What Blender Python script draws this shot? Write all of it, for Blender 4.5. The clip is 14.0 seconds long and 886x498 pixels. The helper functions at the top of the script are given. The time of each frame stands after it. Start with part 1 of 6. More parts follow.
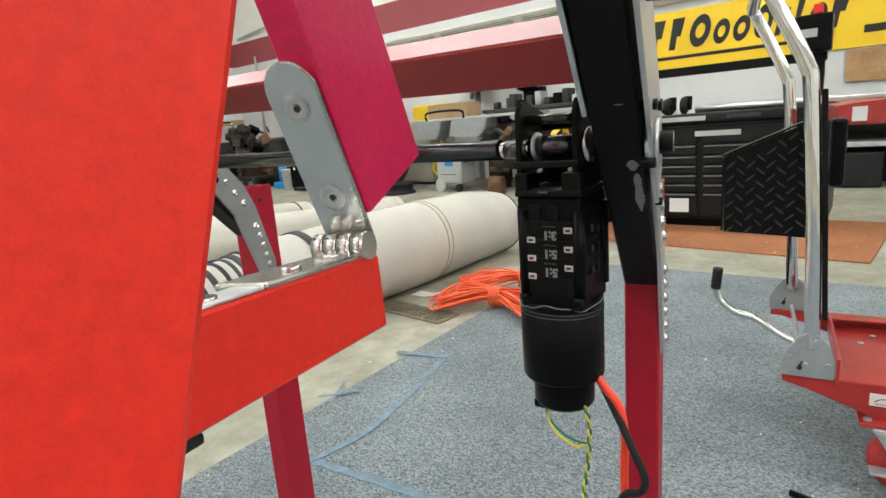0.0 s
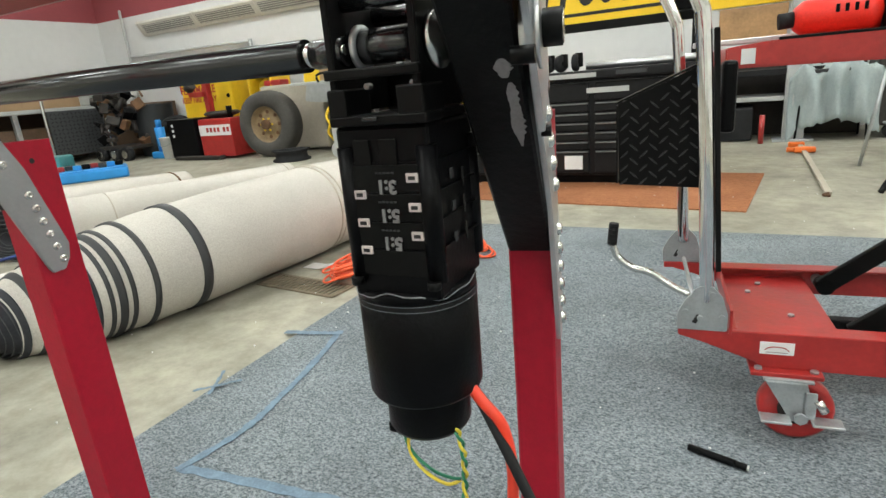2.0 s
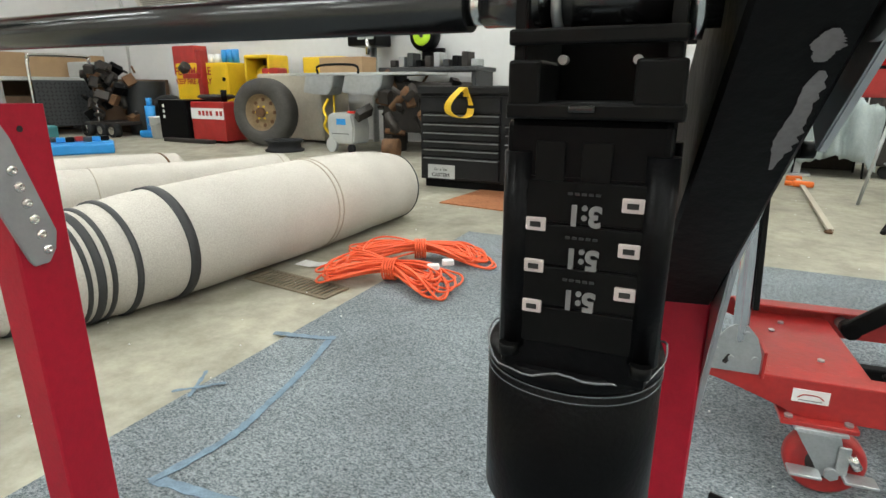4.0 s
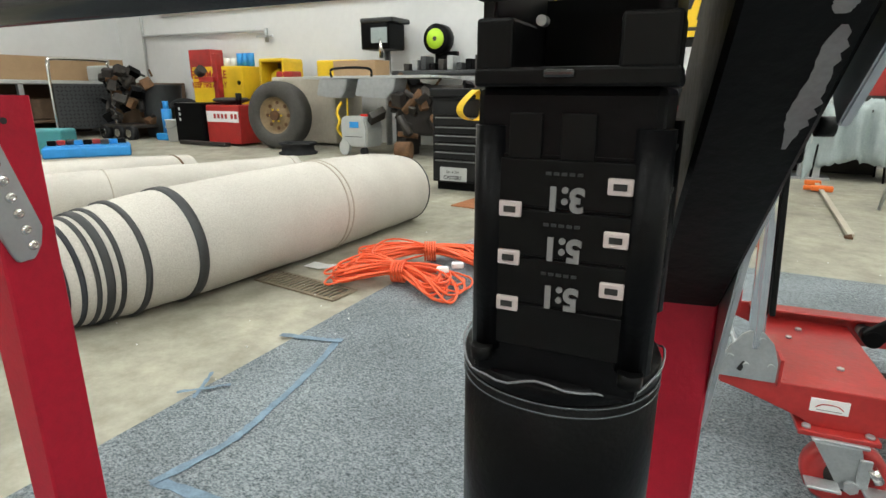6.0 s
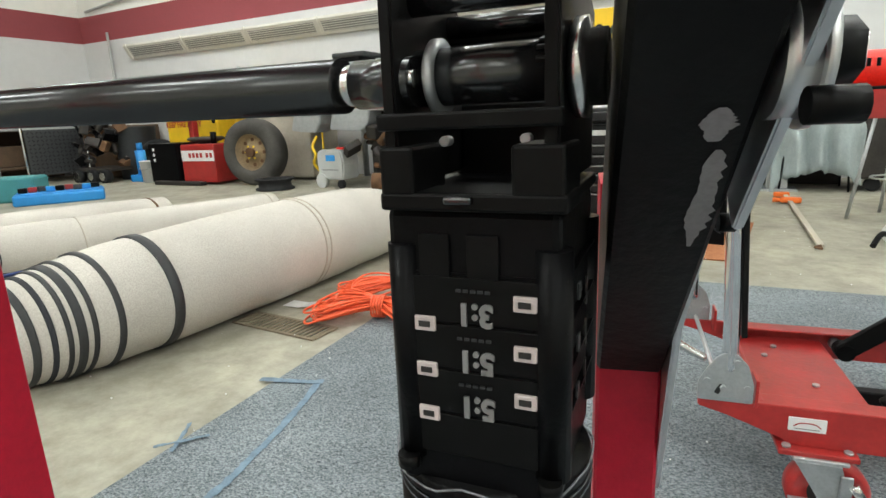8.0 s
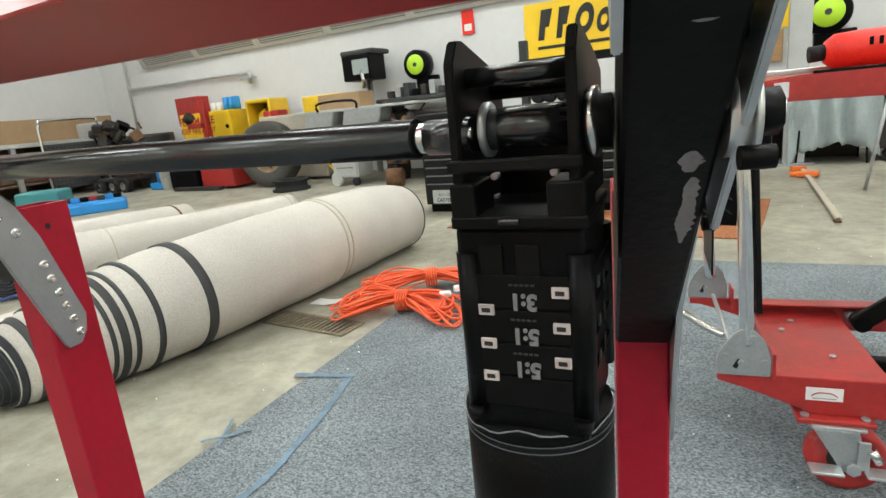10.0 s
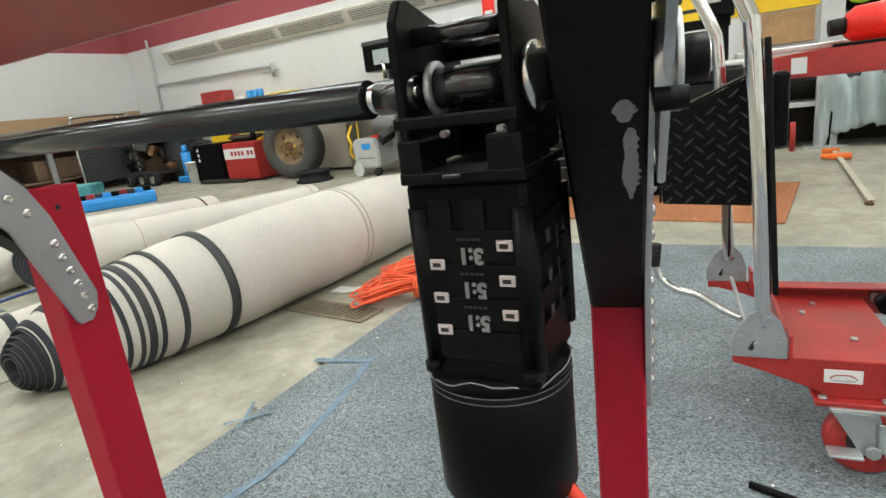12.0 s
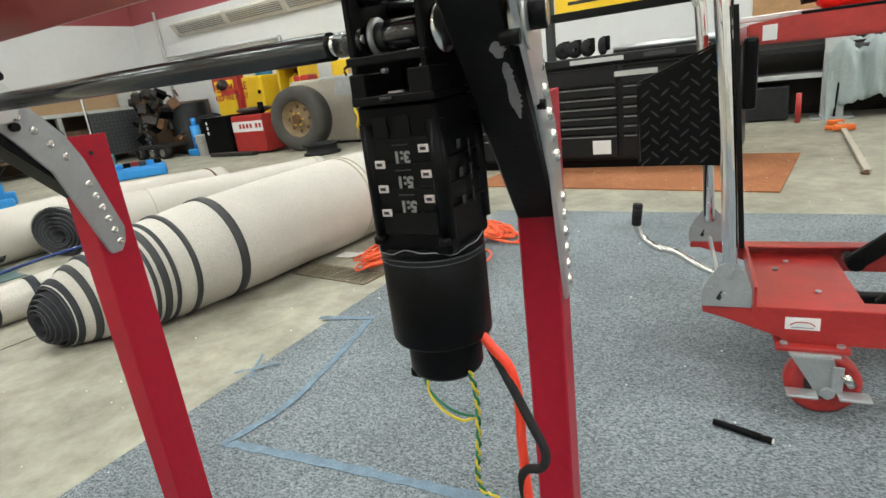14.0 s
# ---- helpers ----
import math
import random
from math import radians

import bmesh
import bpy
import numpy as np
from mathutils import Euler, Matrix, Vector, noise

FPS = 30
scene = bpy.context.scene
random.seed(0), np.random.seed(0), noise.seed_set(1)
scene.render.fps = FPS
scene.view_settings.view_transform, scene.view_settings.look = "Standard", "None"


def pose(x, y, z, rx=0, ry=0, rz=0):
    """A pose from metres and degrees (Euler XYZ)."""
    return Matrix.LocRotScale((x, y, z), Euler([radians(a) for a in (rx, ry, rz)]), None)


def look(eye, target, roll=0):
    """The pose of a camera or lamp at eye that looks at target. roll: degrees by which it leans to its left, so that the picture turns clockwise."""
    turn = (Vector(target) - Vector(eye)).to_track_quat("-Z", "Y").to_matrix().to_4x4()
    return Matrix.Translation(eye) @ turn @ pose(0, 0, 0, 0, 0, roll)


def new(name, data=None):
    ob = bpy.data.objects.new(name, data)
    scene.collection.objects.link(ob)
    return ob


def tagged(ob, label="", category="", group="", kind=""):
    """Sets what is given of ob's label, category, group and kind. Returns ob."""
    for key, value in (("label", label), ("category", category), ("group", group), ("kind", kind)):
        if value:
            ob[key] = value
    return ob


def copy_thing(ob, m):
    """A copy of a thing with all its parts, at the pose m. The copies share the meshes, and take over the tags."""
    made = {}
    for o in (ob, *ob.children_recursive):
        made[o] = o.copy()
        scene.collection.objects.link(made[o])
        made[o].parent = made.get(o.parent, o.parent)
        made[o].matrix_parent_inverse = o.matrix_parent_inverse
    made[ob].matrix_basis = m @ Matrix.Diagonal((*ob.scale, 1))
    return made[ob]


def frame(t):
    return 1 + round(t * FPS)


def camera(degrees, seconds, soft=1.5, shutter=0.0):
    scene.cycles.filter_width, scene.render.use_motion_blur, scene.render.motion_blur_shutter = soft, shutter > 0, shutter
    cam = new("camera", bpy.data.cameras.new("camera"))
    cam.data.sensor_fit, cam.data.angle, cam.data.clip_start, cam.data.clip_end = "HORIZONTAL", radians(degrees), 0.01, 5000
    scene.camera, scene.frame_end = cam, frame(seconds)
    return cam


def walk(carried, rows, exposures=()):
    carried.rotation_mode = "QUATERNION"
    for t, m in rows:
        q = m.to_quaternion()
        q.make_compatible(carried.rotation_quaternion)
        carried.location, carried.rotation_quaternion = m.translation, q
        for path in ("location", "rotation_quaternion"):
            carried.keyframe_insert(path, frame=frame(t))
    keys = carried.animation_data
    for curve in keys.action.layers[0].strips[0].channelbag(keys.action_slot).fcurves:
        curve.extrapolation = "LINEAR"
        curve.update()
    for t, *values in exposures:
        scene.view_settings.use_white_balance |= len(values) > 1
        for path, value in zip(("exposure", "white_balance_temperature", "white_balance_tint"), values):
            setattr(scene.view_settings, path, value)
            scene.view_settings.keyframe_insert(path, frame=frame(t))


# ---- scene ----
cam = camera(77.2, 14.0)
PATH = [
    (0, (0.067, 0.055, 0.817), (0.013, 2.009, 0.392), -4.5),
    (0.5, (0.084, 0.065, 0.825), (-0.069, 2.029, 0.478), -4.2),
    (1, (0.088, 0.111, 0.8), (0.035, 2.075, 0.424), -4.4),
    (1.5, (0.109, 0.136, 0.791), (0.163, 2.088, 0.357), -5.1),
    (2, (0.122, 0.193, 0.779), (0.389, 2.091, 0.208), -5.0),
    (2.5, (0.089, 0.263, 0.754), (0.467, 2.126, 0.129), -3.3),
    (3, (0.063, 0.277, 0.766), (0.445, 2.15, 0.178), -1.3),
    (3.5, (0.061, 0.287, 0.773), (0.413, 2.172, 0.204), -0.4),
    (6, (0.081, 0.315, 0.762), (0.365, 2.217, 0.214), 0.1),
    (6.5, (0.08, 0.314, 0.76), (0.366, 2.218, 0.219), 0.0),
    (7, (0.068, 0.316, 0.78), (0.371, 2.229, 0.282), -0.7),
    (7.5, (0.092, 0.315, 0.784), (0.423, 2.234, 0.327), -1.7),
    (8, (0.101, 0.315, 0.787), (0.451, 2.23, 0.327), -2.4),
    (10.3, (0.076, 0.261, 0.808), (0.352, 2.181, 0.321), -6.1),
    (10.5, (0.079, 0.261, 0.804), (0.341, 2.184, 0.32), -6.2),
    (11, (0.073, 0.251, 0.803), (0.298, 2.178, 0.314), -6.7),
    (11.5, (0.083, 0.239, 0.806), (0.274, 2.167, 0.309), -7.2),
    (12, (0.103, 0.25, 0.793), (0.301, 2.174, 0.282), -6.9),
    (12.5, (0.12, 0.257, 0.791), (0.341, 2.171, 0.257), -6.4),
    (13, (0.112, 0.229, 0.793), (0.349, 2.137, 0.242), -6.0),
    (13.5, (0.12, 0.215, 0.792), (0.356, 2.117, 0.219), -6.2),
    (14, (0.126, 0.147, 0.774), (0.279, 2.051, 0.182), -7.1),
]
walk(cam, [(t, look(eye, target, roll)) for t, eye, target, roll in PATH])

# ---- world and light ----
world = bpy.data.worlds.new("world")
scene.world = world
world.use_nodes = True
world.node_tree.nodes["Background"].inputs[0].default_value = (0.9, 0.95, 1.0, 1)
world.node_tree.nodes["Background"].inputs[1].default_value = 0.15
scene.view_settings.exposure = 0.0
RM = pose(0, 0, 0, 0, 0, -37) @ Matrix.Diagonal((1.07, 1.07, 1.07, 1))  # room: x along the banner wall, y towards it
GM = pose(0.150, 0.479, 0.001, 0, 0, -33)  # gear motor: its face looks along -y
CT = pose(0.757, 1.197, 0, 0, 0, -30)      # lift cart: x along it, y across it


# ---- materials ----
def mat(name, col, rough=0.6, metal=0.0, vary=0.15, scale=8.0, bump=0.0, bscale=60.0, spec=0.5, coat=0.0, rvary=0.1):
    m = bpy.data.materials.new(name)
    m.use_nodes = True
    nt = m.node_tree
    b = nt.nodes["Principled BSDF"]
    b.inputs["Metallic"].default_value = metal
    b.inputs["Specular IOR Level"].default_value = spec
    b.inputs["Coat Weight"].default_value = coat
    b.inputs["Coat Roughness"].default_value = 0.15
    tc = nt.nodes.new("ShaderNodeTexCoord")
    n1 = nt.nodes.new("ShaderNodeTexNoise")
    n1.inputs["Scale"].default_value, n1.inputs["Detail"].default_value, n1.inputs["Roughness"].default_value = scale, 6, 0.6
    n2 = nt.nodes.new("ShaderNodeTexNoise")
    n2.inputs["Scale"].default_value, n2.inputs["Detail"].default_value = scale * 9, 3
    nt.links.new(tc.outputs["Object"], n1.inputs["Vector"])
    nt.links.new(tc.outputs["Object"], n2.inputs["Vector"])
    mixn = nt.nodes.new("ShaderNodeMath")
    mixn.operation = "MULTIPLY_ADD"
    mixn.inputs[1].default_value = 0.65
    n2s = nt.nodes.new("ShaderNodeMath")
    n2s.operation = "MULTIPLY"
    n2s.inputs[1].default_value = 0.35
    nt.links.new(n2.outputs["Fac"], n2s.inputs[0])
    nt.links.new(n1.outputs["Fac"], mixn.inputs[0])
    nt.links.new(n2s.outputs[0], mixn.inputs[2])
    ramp = nt.nodes.new("ShaderNodeValToRGB")
    ramp.color_ramp.elements[0].position, ramp.color_ramp.elements[1].position = 0.3, 0.7
    ramp.color_ramp.elements[0].color = (*[c * (1 - vary) for c in col], 1)
    ramp.color_ramp.elements[1].color = (*[min(1, c * (1 + vary)) for c in col], 1)
    nt.links.new(mixn.outputs[0], ramp.inputs[0])
    nt.links.new(ramp.outputs[0], b.inputs["Base Color"])
    mr = nt.nodes.new("ShaderNodeMapRange")
    mr.inputs["To Min"].default_value, mr.inputs["To Max"].default_value = max(0.02, rough - rvary), min(1, rough + rvary)
    nt.links.new(mixn.outputs[0], mr.inputs["Value"])
    nt.links.new(mr.outputs[0], b.inputs["Roughness"])
    if bump:
        n3 = nt.nodes.new("ShaderNodeTexNoise")
        n3.inputs["Scale"].default_value, n3.inputs["Detail"].default_value = bscale, 4
        nt.links.new(tc.outputs["Object"], n3.inputs["Vector"])
        bp = nt.nodes.new("ShaderNodeBump")
        bp.inputs["Strength"].default_value, bp.inputs["Distance"].default_value = bump, 0.004
        nt.links.new(n3.outputs["Fac"], bp.inputs["Height"])
        nt.links.new(bp.outputs[0], b.inputs["Normal"])
    return m


def speckle(name, dark, light, scale, rough=0.95, bump=0.6, stretch=(1, 1, 1), stains=0.25):
    """Woven or looped textile: fine two-tone speckle with broad stains."""
    m = bpy.data.materials.new(name)
    m.use_nodes = True
    nt = m.node_tree
    b = nt.nodes["Principled BSDF"]
    b.inputs["Roughness"].default_value = rough
    b.inputs["Specular IOR Level"].default_value = 0.2
    tc = nt.nodes.new("ShaderNodeTexCoord")
    mp = nt.nodes.new("ShaderNodeMapping")
    mp.inputs["Scale"].default_value = stretch
    nt.links.new(tc.outputs["Object"], mp.inputs[0])
    n = nt.nodes.new("ShaderNodeTexNoise")
    n.inputs["Scale"].default_value, n.inputs["Detail"].default_value, n.inputs["Roughness"].default_value = scale, 5, 0.75
    nt.links.new(mp.outputs[0], n.inputs["Vector"])
    r = nt.nodes.new("ShaderNodeValToRGB")
    r.color_ramp.elements[0].position, r.color_ramp.elements[1].position = 0.36, 0.64
    r.color_ramp.elements[0].color, r.color_ramp.elements[1].color = (*dark, 1), (*light, 1)
    nt.links.new(n.outputs["Fac"], r.inputs[0])
    n2 = nt.nodes.new("ShaderNodeTexNoise")
    n2.inputs["Scale"].default_value, n2.inputs["Detail"].default_value = 2.2, 5
    nt.links.new(tc.outputs["Object"], n2.inputs["Vector"])
    r2 = nt.nodes.new("ShaderNodeMapRange")
    r2.inputs["From Min"].default_value, r2.inputs["From Max"].default_value = 0.3, 0.7
    r2.inputs["To Min"].default_value, r2.inputs["To Max"].default_value = 1 - stains, 1 + stains * 0.4
    nt.links.new(n2.outputs["Fac"], r2.inputs[0])
    mx = nt.nodes.new("ShaderNodeMix")
    mx.data_type, mx.blend_type = "RGBA", "MULTIPLY"
    mx.inputs["Factor"].default_value = 1
    nt.links.new(r.outputs[0], mx.inputs["A"])
    nt.links.new(r2.outputs[0], mx.inputs["B"])
    nt.links.new(mx.outputs["Result"], b.inputs["Base Color"])
    bp = nt.nodes.new("ShaderNodeBump")
    bp.inputs["Strength"].default_value, bp.inputs["Distance"].default_value = bump, 0.004
    nt.links.new(n.outputs["Fac"], bp.inputs["Height"])
    nt.links.new(bp.outputs[0], b.inputs["Normal"])
    return m


def glow(name, col, strength):
    m = bpy.data.materials.new(name)
    m.use_nodes = True
    b = m.node_tree.nodes["Principled BSDF"]
    b.inputs["Emission Color"].default_value = (*col, 1)
    b.inputs["Emission Strength"].default_value = strength
    return m


RED = mat("red powder coat", (0.33, 0.0055, 0.021), 0.42, vary=0.14, scale=120, bump=0.08, bscale=300, spec=0.3)
BRIGHT = mat("bright red powder coat", (0.74, 0.026, 0.014), 0.42, vary=0.15, scale=220, bump=0.05, bscale=400, spec=0.35)
BEAMRED = mat("gloss red enamel", (0.30, 0.018, 0.016), 0.3, vary=0.06, scale=6, rvary=0.03)
MAGENTA = mat("crimson powder coat", (0.62, 0.012, 0.085), 0.4, vary=0.2, scale=200, bump=0.08, bscale=300, spec=0.35)
CARTRED = mat("worn red cart paint", (0.37, 0.022, 0.02), 0.35, vary=0.25, scale=10, bump=0.1, bscale=80, coat=0.2)
BLACK = mat("black paint", (0.004, 0.004, 0.004), 0.5, vary=0.3, scale=20, bump=0.12, bscale=200, spec=0.16)
BLKMET = mat("black anodised metal", (0.004, 0.004, 0.004), 0.4, metal=0.0, vary=0.3, scale=20, spec=0.12)
BLKSHAFT = mat("polished black shaft", (0.012, 0.012, 0.013), 0.2, metal=0.0, vary=0.2, scale=30, spec=0.8)
BLKPLA = mat("black moulded plastic", (0.0035, 0.0035, 0.004), 0.33, vary=0.3, scale=30, bump=0.06, bscale=400, spec=0.09)
STRAPM = mat("grey rubber strap", (0.028, 0.029, 0.031), 0.6, vary=0.25, scale=12, bump=0.2, bscale=60)
PILE = mat("charcoal carpet pile", (0.022, 0.024, 0.03), 0.85, vary=0.5, scale=14, bump=0.6, bscale=120)
PILEEDGE = mat("frayed grey carpet edge", (0.06, 0.06, 0.065), 0.85, vary=0.5, scale=30, bump=0.5, bscale=120)
FILM = mat("clear plastic wrap", (0.07, 0.08, 0.09), 0.12, vary=0.3, scale=20, spec=0.9)
FILMEDGE = mat("clouded film edge", (0.22, 0.225, 0.24), 0.25, vary=0.4, scale=90)
DKGREY = mat("dark grey plastic", (0.03, 0.032, 0.034), 0.5, vary=0.2, scale=30)
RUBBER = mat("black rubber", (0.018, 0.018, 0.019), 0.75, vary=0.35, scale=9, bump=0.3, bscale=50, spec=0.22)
TYREM = mat("dusty tyre rubber", (0.06, 0.056, 0.05), 0.85, vary=0.35, scale=6, bump=0.3, bscale=40)
ALU = mat("brushed aluminium", (0.62, 0.63, 0.64), 0.36, metal=1.0, vary=0.1, scale=25)
PLATE = mat("grey riveted plate", (0.36, 0.37, 0.38), 0.45, metal=0.7, vary=0.1, scale=25)
STEEL = mat("polished steel", (0.68, 0.67, 0.65), 0.2, metal=1.0, vary=0.1, scale=20)
CHROME = mat("chrome", (0.75, 0.75, 0.76), 0.07, metal=1.0, vary=0.08, scale=10, rvary=0.04)
ZINC = mat("zinc plated steel", (0.45, 0.47, 0.48), 0.4, metal=0.75, vary=0.18, scale=20)
SCRAPE = mat("scraped bare metal", (0.25, 0.235, 0.24), 0.5, metal=0.3, vary=0.25, scale=60)
WHITE = mat("white label", (0.75, 0.75, 0.74), 0.6, vary=0.04)
PINKW = mat("pale print", (0.55, 0.47, 0.46), 0.6, vary=0.06, scale=60)
GREYPRINT = mat("grey print", (0.20, 0.195, 0.195), 0.6, vary=0.05)
BLKPRINT = mat("black print", (0.012, 0.011, 0.01), 0.6, vary=0.05)
WALLW = mat("painted block wall", (0.64, 0.64, 0.635), 0.8, vary=0.06, scale=1.2, bump=0.15, bscale=25)
WALLUP = mat("cream upper wall", (0.85, 0.84, 0.79), 0.8, vary=0.05, scale=1.0)
MAROON = mat("maroon wall band", (0.30, 0.06, 0.07), 0.7, vary=0.08, scale=2)
DUCTM = mat("cream enamelled heater", (0.62, 0.60, 0.54), 0.5, vary=0.08, scale=4)
GRILLE = mat("dark grey grille inside", (0.24, 0.235, 0.22), 0.7, vary=0.15, scale=9)
YELLOW = mat("yellow vinyl banner", (0.85, 0.55, 0.012), 0.45, vary=0.06, scale=3, bump=0.15, bscale=6)
YELPAINT = mat("yellow enamel", (0.74, 0.48, 0.015), 0.45, vary=0.12, scale=6)
ORANGE = mat("orange cord", (0.80, 0.105, 0.03), 0.5, vary=0.12, scale=30)
ORPLASTIC = mat("orange plastic", (0.80, 0.16, 0.02), 0.45, vary=0.08)
WOOD = mat("plywood", (0.42, 0.24, 0.11), 0.7, vary=0.3, scale=5)
DKWOOD = mat("dark bench wood", (0.12, 0.075, 0.045), 0.7, vary=0.3, scale=5)
CARD = mat("brown cardboard", (0.36, 0.235, 0.13), 0.85, vary=0.1, scale=6)
BLUE = mat("blue plastic", (0.02, 0.25, 0.62), 0.45, vary=0.12, scale=8)
NAVY = mat("dark blue paint", (0.01, 0.03, 0.14), 0.5, vary=0.15)
# lug colour is paler than the black panel, for wear and painted-in glints
TREAD = mat("worn tread lugs with glint", (0.05, 0.05, 0.052), 0.3, metal=0.4, vary=0.3, scale=40)
PULLM = mat("worn drawer pull edge", (0.22, 0.225, 0.23), 0.4, metal=0.8, vary=0.2, scale=20)
TEAL = mat("teal plastic tote", (0.05, 0.24, 0.25), 0.5, vary=0.12, scale=8)
GREYW = mat("grey plastic", (0.42, 0.43, 0.42), 0.5, vary=0.1, scale=8)
RUST = mat("rusty iron", (0.13, 0.065, 0.03), 0.8, metal=0.2, vary=0.5, scale=12, bump=0.4, bscale=40)
TAN = mat("tan painted steel", (0.42, 0.38, 0.31), 0.6, vary=0.15, scale=4)
MUD = mat("greasy dark steel", (0.035, 0.03, 0.027), 0.6, metal=0.3, vary=0.5, scale=8, bump=0.4, bscale=30)
GREEN = mat("lime plastic", (0.45, 0.72, 0.03), 0.45, vary=0.06)
CLOTH = mat("grey blue cloth", (0.33, 0.38, 0.38), 0.9, vary=0.15, scale=5, bump=0.3, bscale=30)
TBLACK = mat("black toolbox enamel", (0.011, 0.011, 0.012), 0.38, vary=0.3, scale=6, bump=0.05, bscale=60, spec=0.22)
WIRER = mat("red wire", (0.78, 0.05, 0.02), 0.4, vary=0.05)
WIREG = mat("green wire", (0.01, 0.16, 0.08), 0.4, vary=0.05)
WIREY = mat("yellow wire", (0.65, 0.50, 0.04), 0.4, vary=0.05)
CONCRETE = speckle("concrete floor", (0.27, 0.255, 0.20), (0.39, 0.37, 0.30), 9, rough=0.55, bump=0.05, stains=0.3)
CARPET = speckle("blue grey carpet", (0.043, 0.058, 0.070), (0.35, 0.385, 0.405), 225, bump=0.8, stretch=(0.7, 1.0, 1), stains=0.25)
ROLLBACK = speckle("beige carpet backing", (0.46, 0.43, 0.385), (0.63, 0.60, 0.55), 210, bump=0.5, stains=0.14)
MATORANGE = speckle("rust coloured mat", (0.27, 0.10, 0.045), (0.40, 0.17, 0.08), 60, bump=0.3)
RIMM = mat("rusty tan rim paint", (0.25, 0.175, 0.095), 0.7, vary=0.4, scale=14, bump=0.2, bscale=60)
TAPE = mat("blue masking tape", (0.135, 0.20, 0.265), 0.7, vary=0.4, scale=30)
SHEETM = mat("dull green plastic sheet", (0.06, 0.11, 0.11), 0.4, vary=0.3, scale=5)
GRATE = mat("brown cast grate", (0.20, 0.165, 0.115), 0.7, metal=0.2, vary=0.35, scale=14, bump=0.3, bscale=60)


# ---- builders ----
def box(bm, c, s, bev=0.0, m=None):
    """Box of size s round c, with bevelled edges."""
    g = bmesh.ops.create_cube(bm, size=1.0)["verts"]
    for v in g:
        v.co = Vector((v.co.x * s[0] + c[0], v.co.y * s[1] + c[1], v.co.z * s[2] + c[2]))
    if bev:
        es = list({e for v in g for e in v.link_edges})
        r = bmesh.ops.bevel(bm, geom=es, offset=min(bev, min(s) * 0.45), segments=2, affect="EDGES", profile=0.5)
        g = list({v for f in r["faces"] for v in f.verts} | {v for v in g if v.is_valid})
    if m is not None:
        bmesh.ops.transform(bm, matrix=m, verts=g)
    return g


def cyl(bm, a, b, r, seg=20, r2=None, smooth=True):
    a, b = Vector(a), Vector(b)
    d = b - a
    m = Matrix.Translation((a + b) / 2) @ d.to_track_quat("Z", "Y").to_matrix().to_4x4()
    g = bmesh.ops.create_cone(bm, cap_ends=True, segments=seg, radius1=r, radius2=r if r2 is None else r2, depth=d.length, matrix=m)["verts"]
    if smooth:
        for f in {f for v in g for f in v.link_faces}:
            f.smooth = len(f.verts) == 4
    return g


def lathe(bm, prof, m=None, seg=32):
    """Turn a profile of (radius, height) round z."""
    rings = []
    for r, z in prof:
        rings.append([bm.verts.new((r * math.cos(2 * math.pi * i / seg), r * math.sin(2 * math.pi * i / seg), z)) for i in range(seg)])
    for a, b in zip(rings, rings[1:]):
        for i in range(seg):
            f = bm.faces.new((a[i], a[(i + 1) % seg], b[(i + 1) % seg], b[i]))
            f.smooth = True
    vs = [v for r in rings for v in r]
    if m is not None:
        bmesh.ops.transform(bm, matrix=m, verts=vs)
    return vs


def sweep(bm, pts, r, seg=8, closed=False):
    """A round rod along points."""
    pts = [Vector(p) for p in pts]
    rings = []
    up = Vector((0.13, 0.21, 1)).normalized()
    for i, p in enumerate(pts):
        a = pts[max(0, i - 1)] if not closed else pts[i - 1]
        b = pts[min(len(pts) - 1, i + 1)] if not closed else pts[(i + 1) % len(pts)]
        d = (b - a).normalized()
        s = d.cross(up)
        if s.length < 0.05:
            s = d.cross(Vector((1, 0, 0)))
        s.normalize()
        t = s.cross(d)
        rings.append([bm.verts.new(p + r * (math.cos(2 * math.pi * k / seg) * s + math.sin(2 * math.pi * k / seg) * t)) for k in range(seg)])
    pairs = list(zip(rings, rings[1:])) + ([(rings[-1], rings[0])] if closed else [])
    for a, b in pairs:
        for k in range(seg):
            f = bm.faces.new((a[k], a[(k + 1) % seg], b[(k + 1) % seg], b[k]))
            f.smooth = True
    if not closed:
        bm.faces.new(rings[0][::-1])
        bm.faces.new(rings[-1])


def smoothpath(pts, n=8):
    """Catmull-Rom through points."""
    pts = [Vector(p) for p in pts]
    out = []
    for i in range(len(pts) - 1):
        p0, p1, p2, p3 = pts[max(0, i - 1)], pts[i], pts[i + 1], pts[min(len(pts) - 1, i + 2)]
        for k in range(n):
            t = k / n
            out.append(0.5 * ((2 * p1) + (p2 - p0) * t + (2 * p0 - 5 * p1 + 4 * p2 - p3) * t * t + (3 * p1 - p0 - 3 * p2 + p3) * t ** 3))
    return out + [pts[-1]]


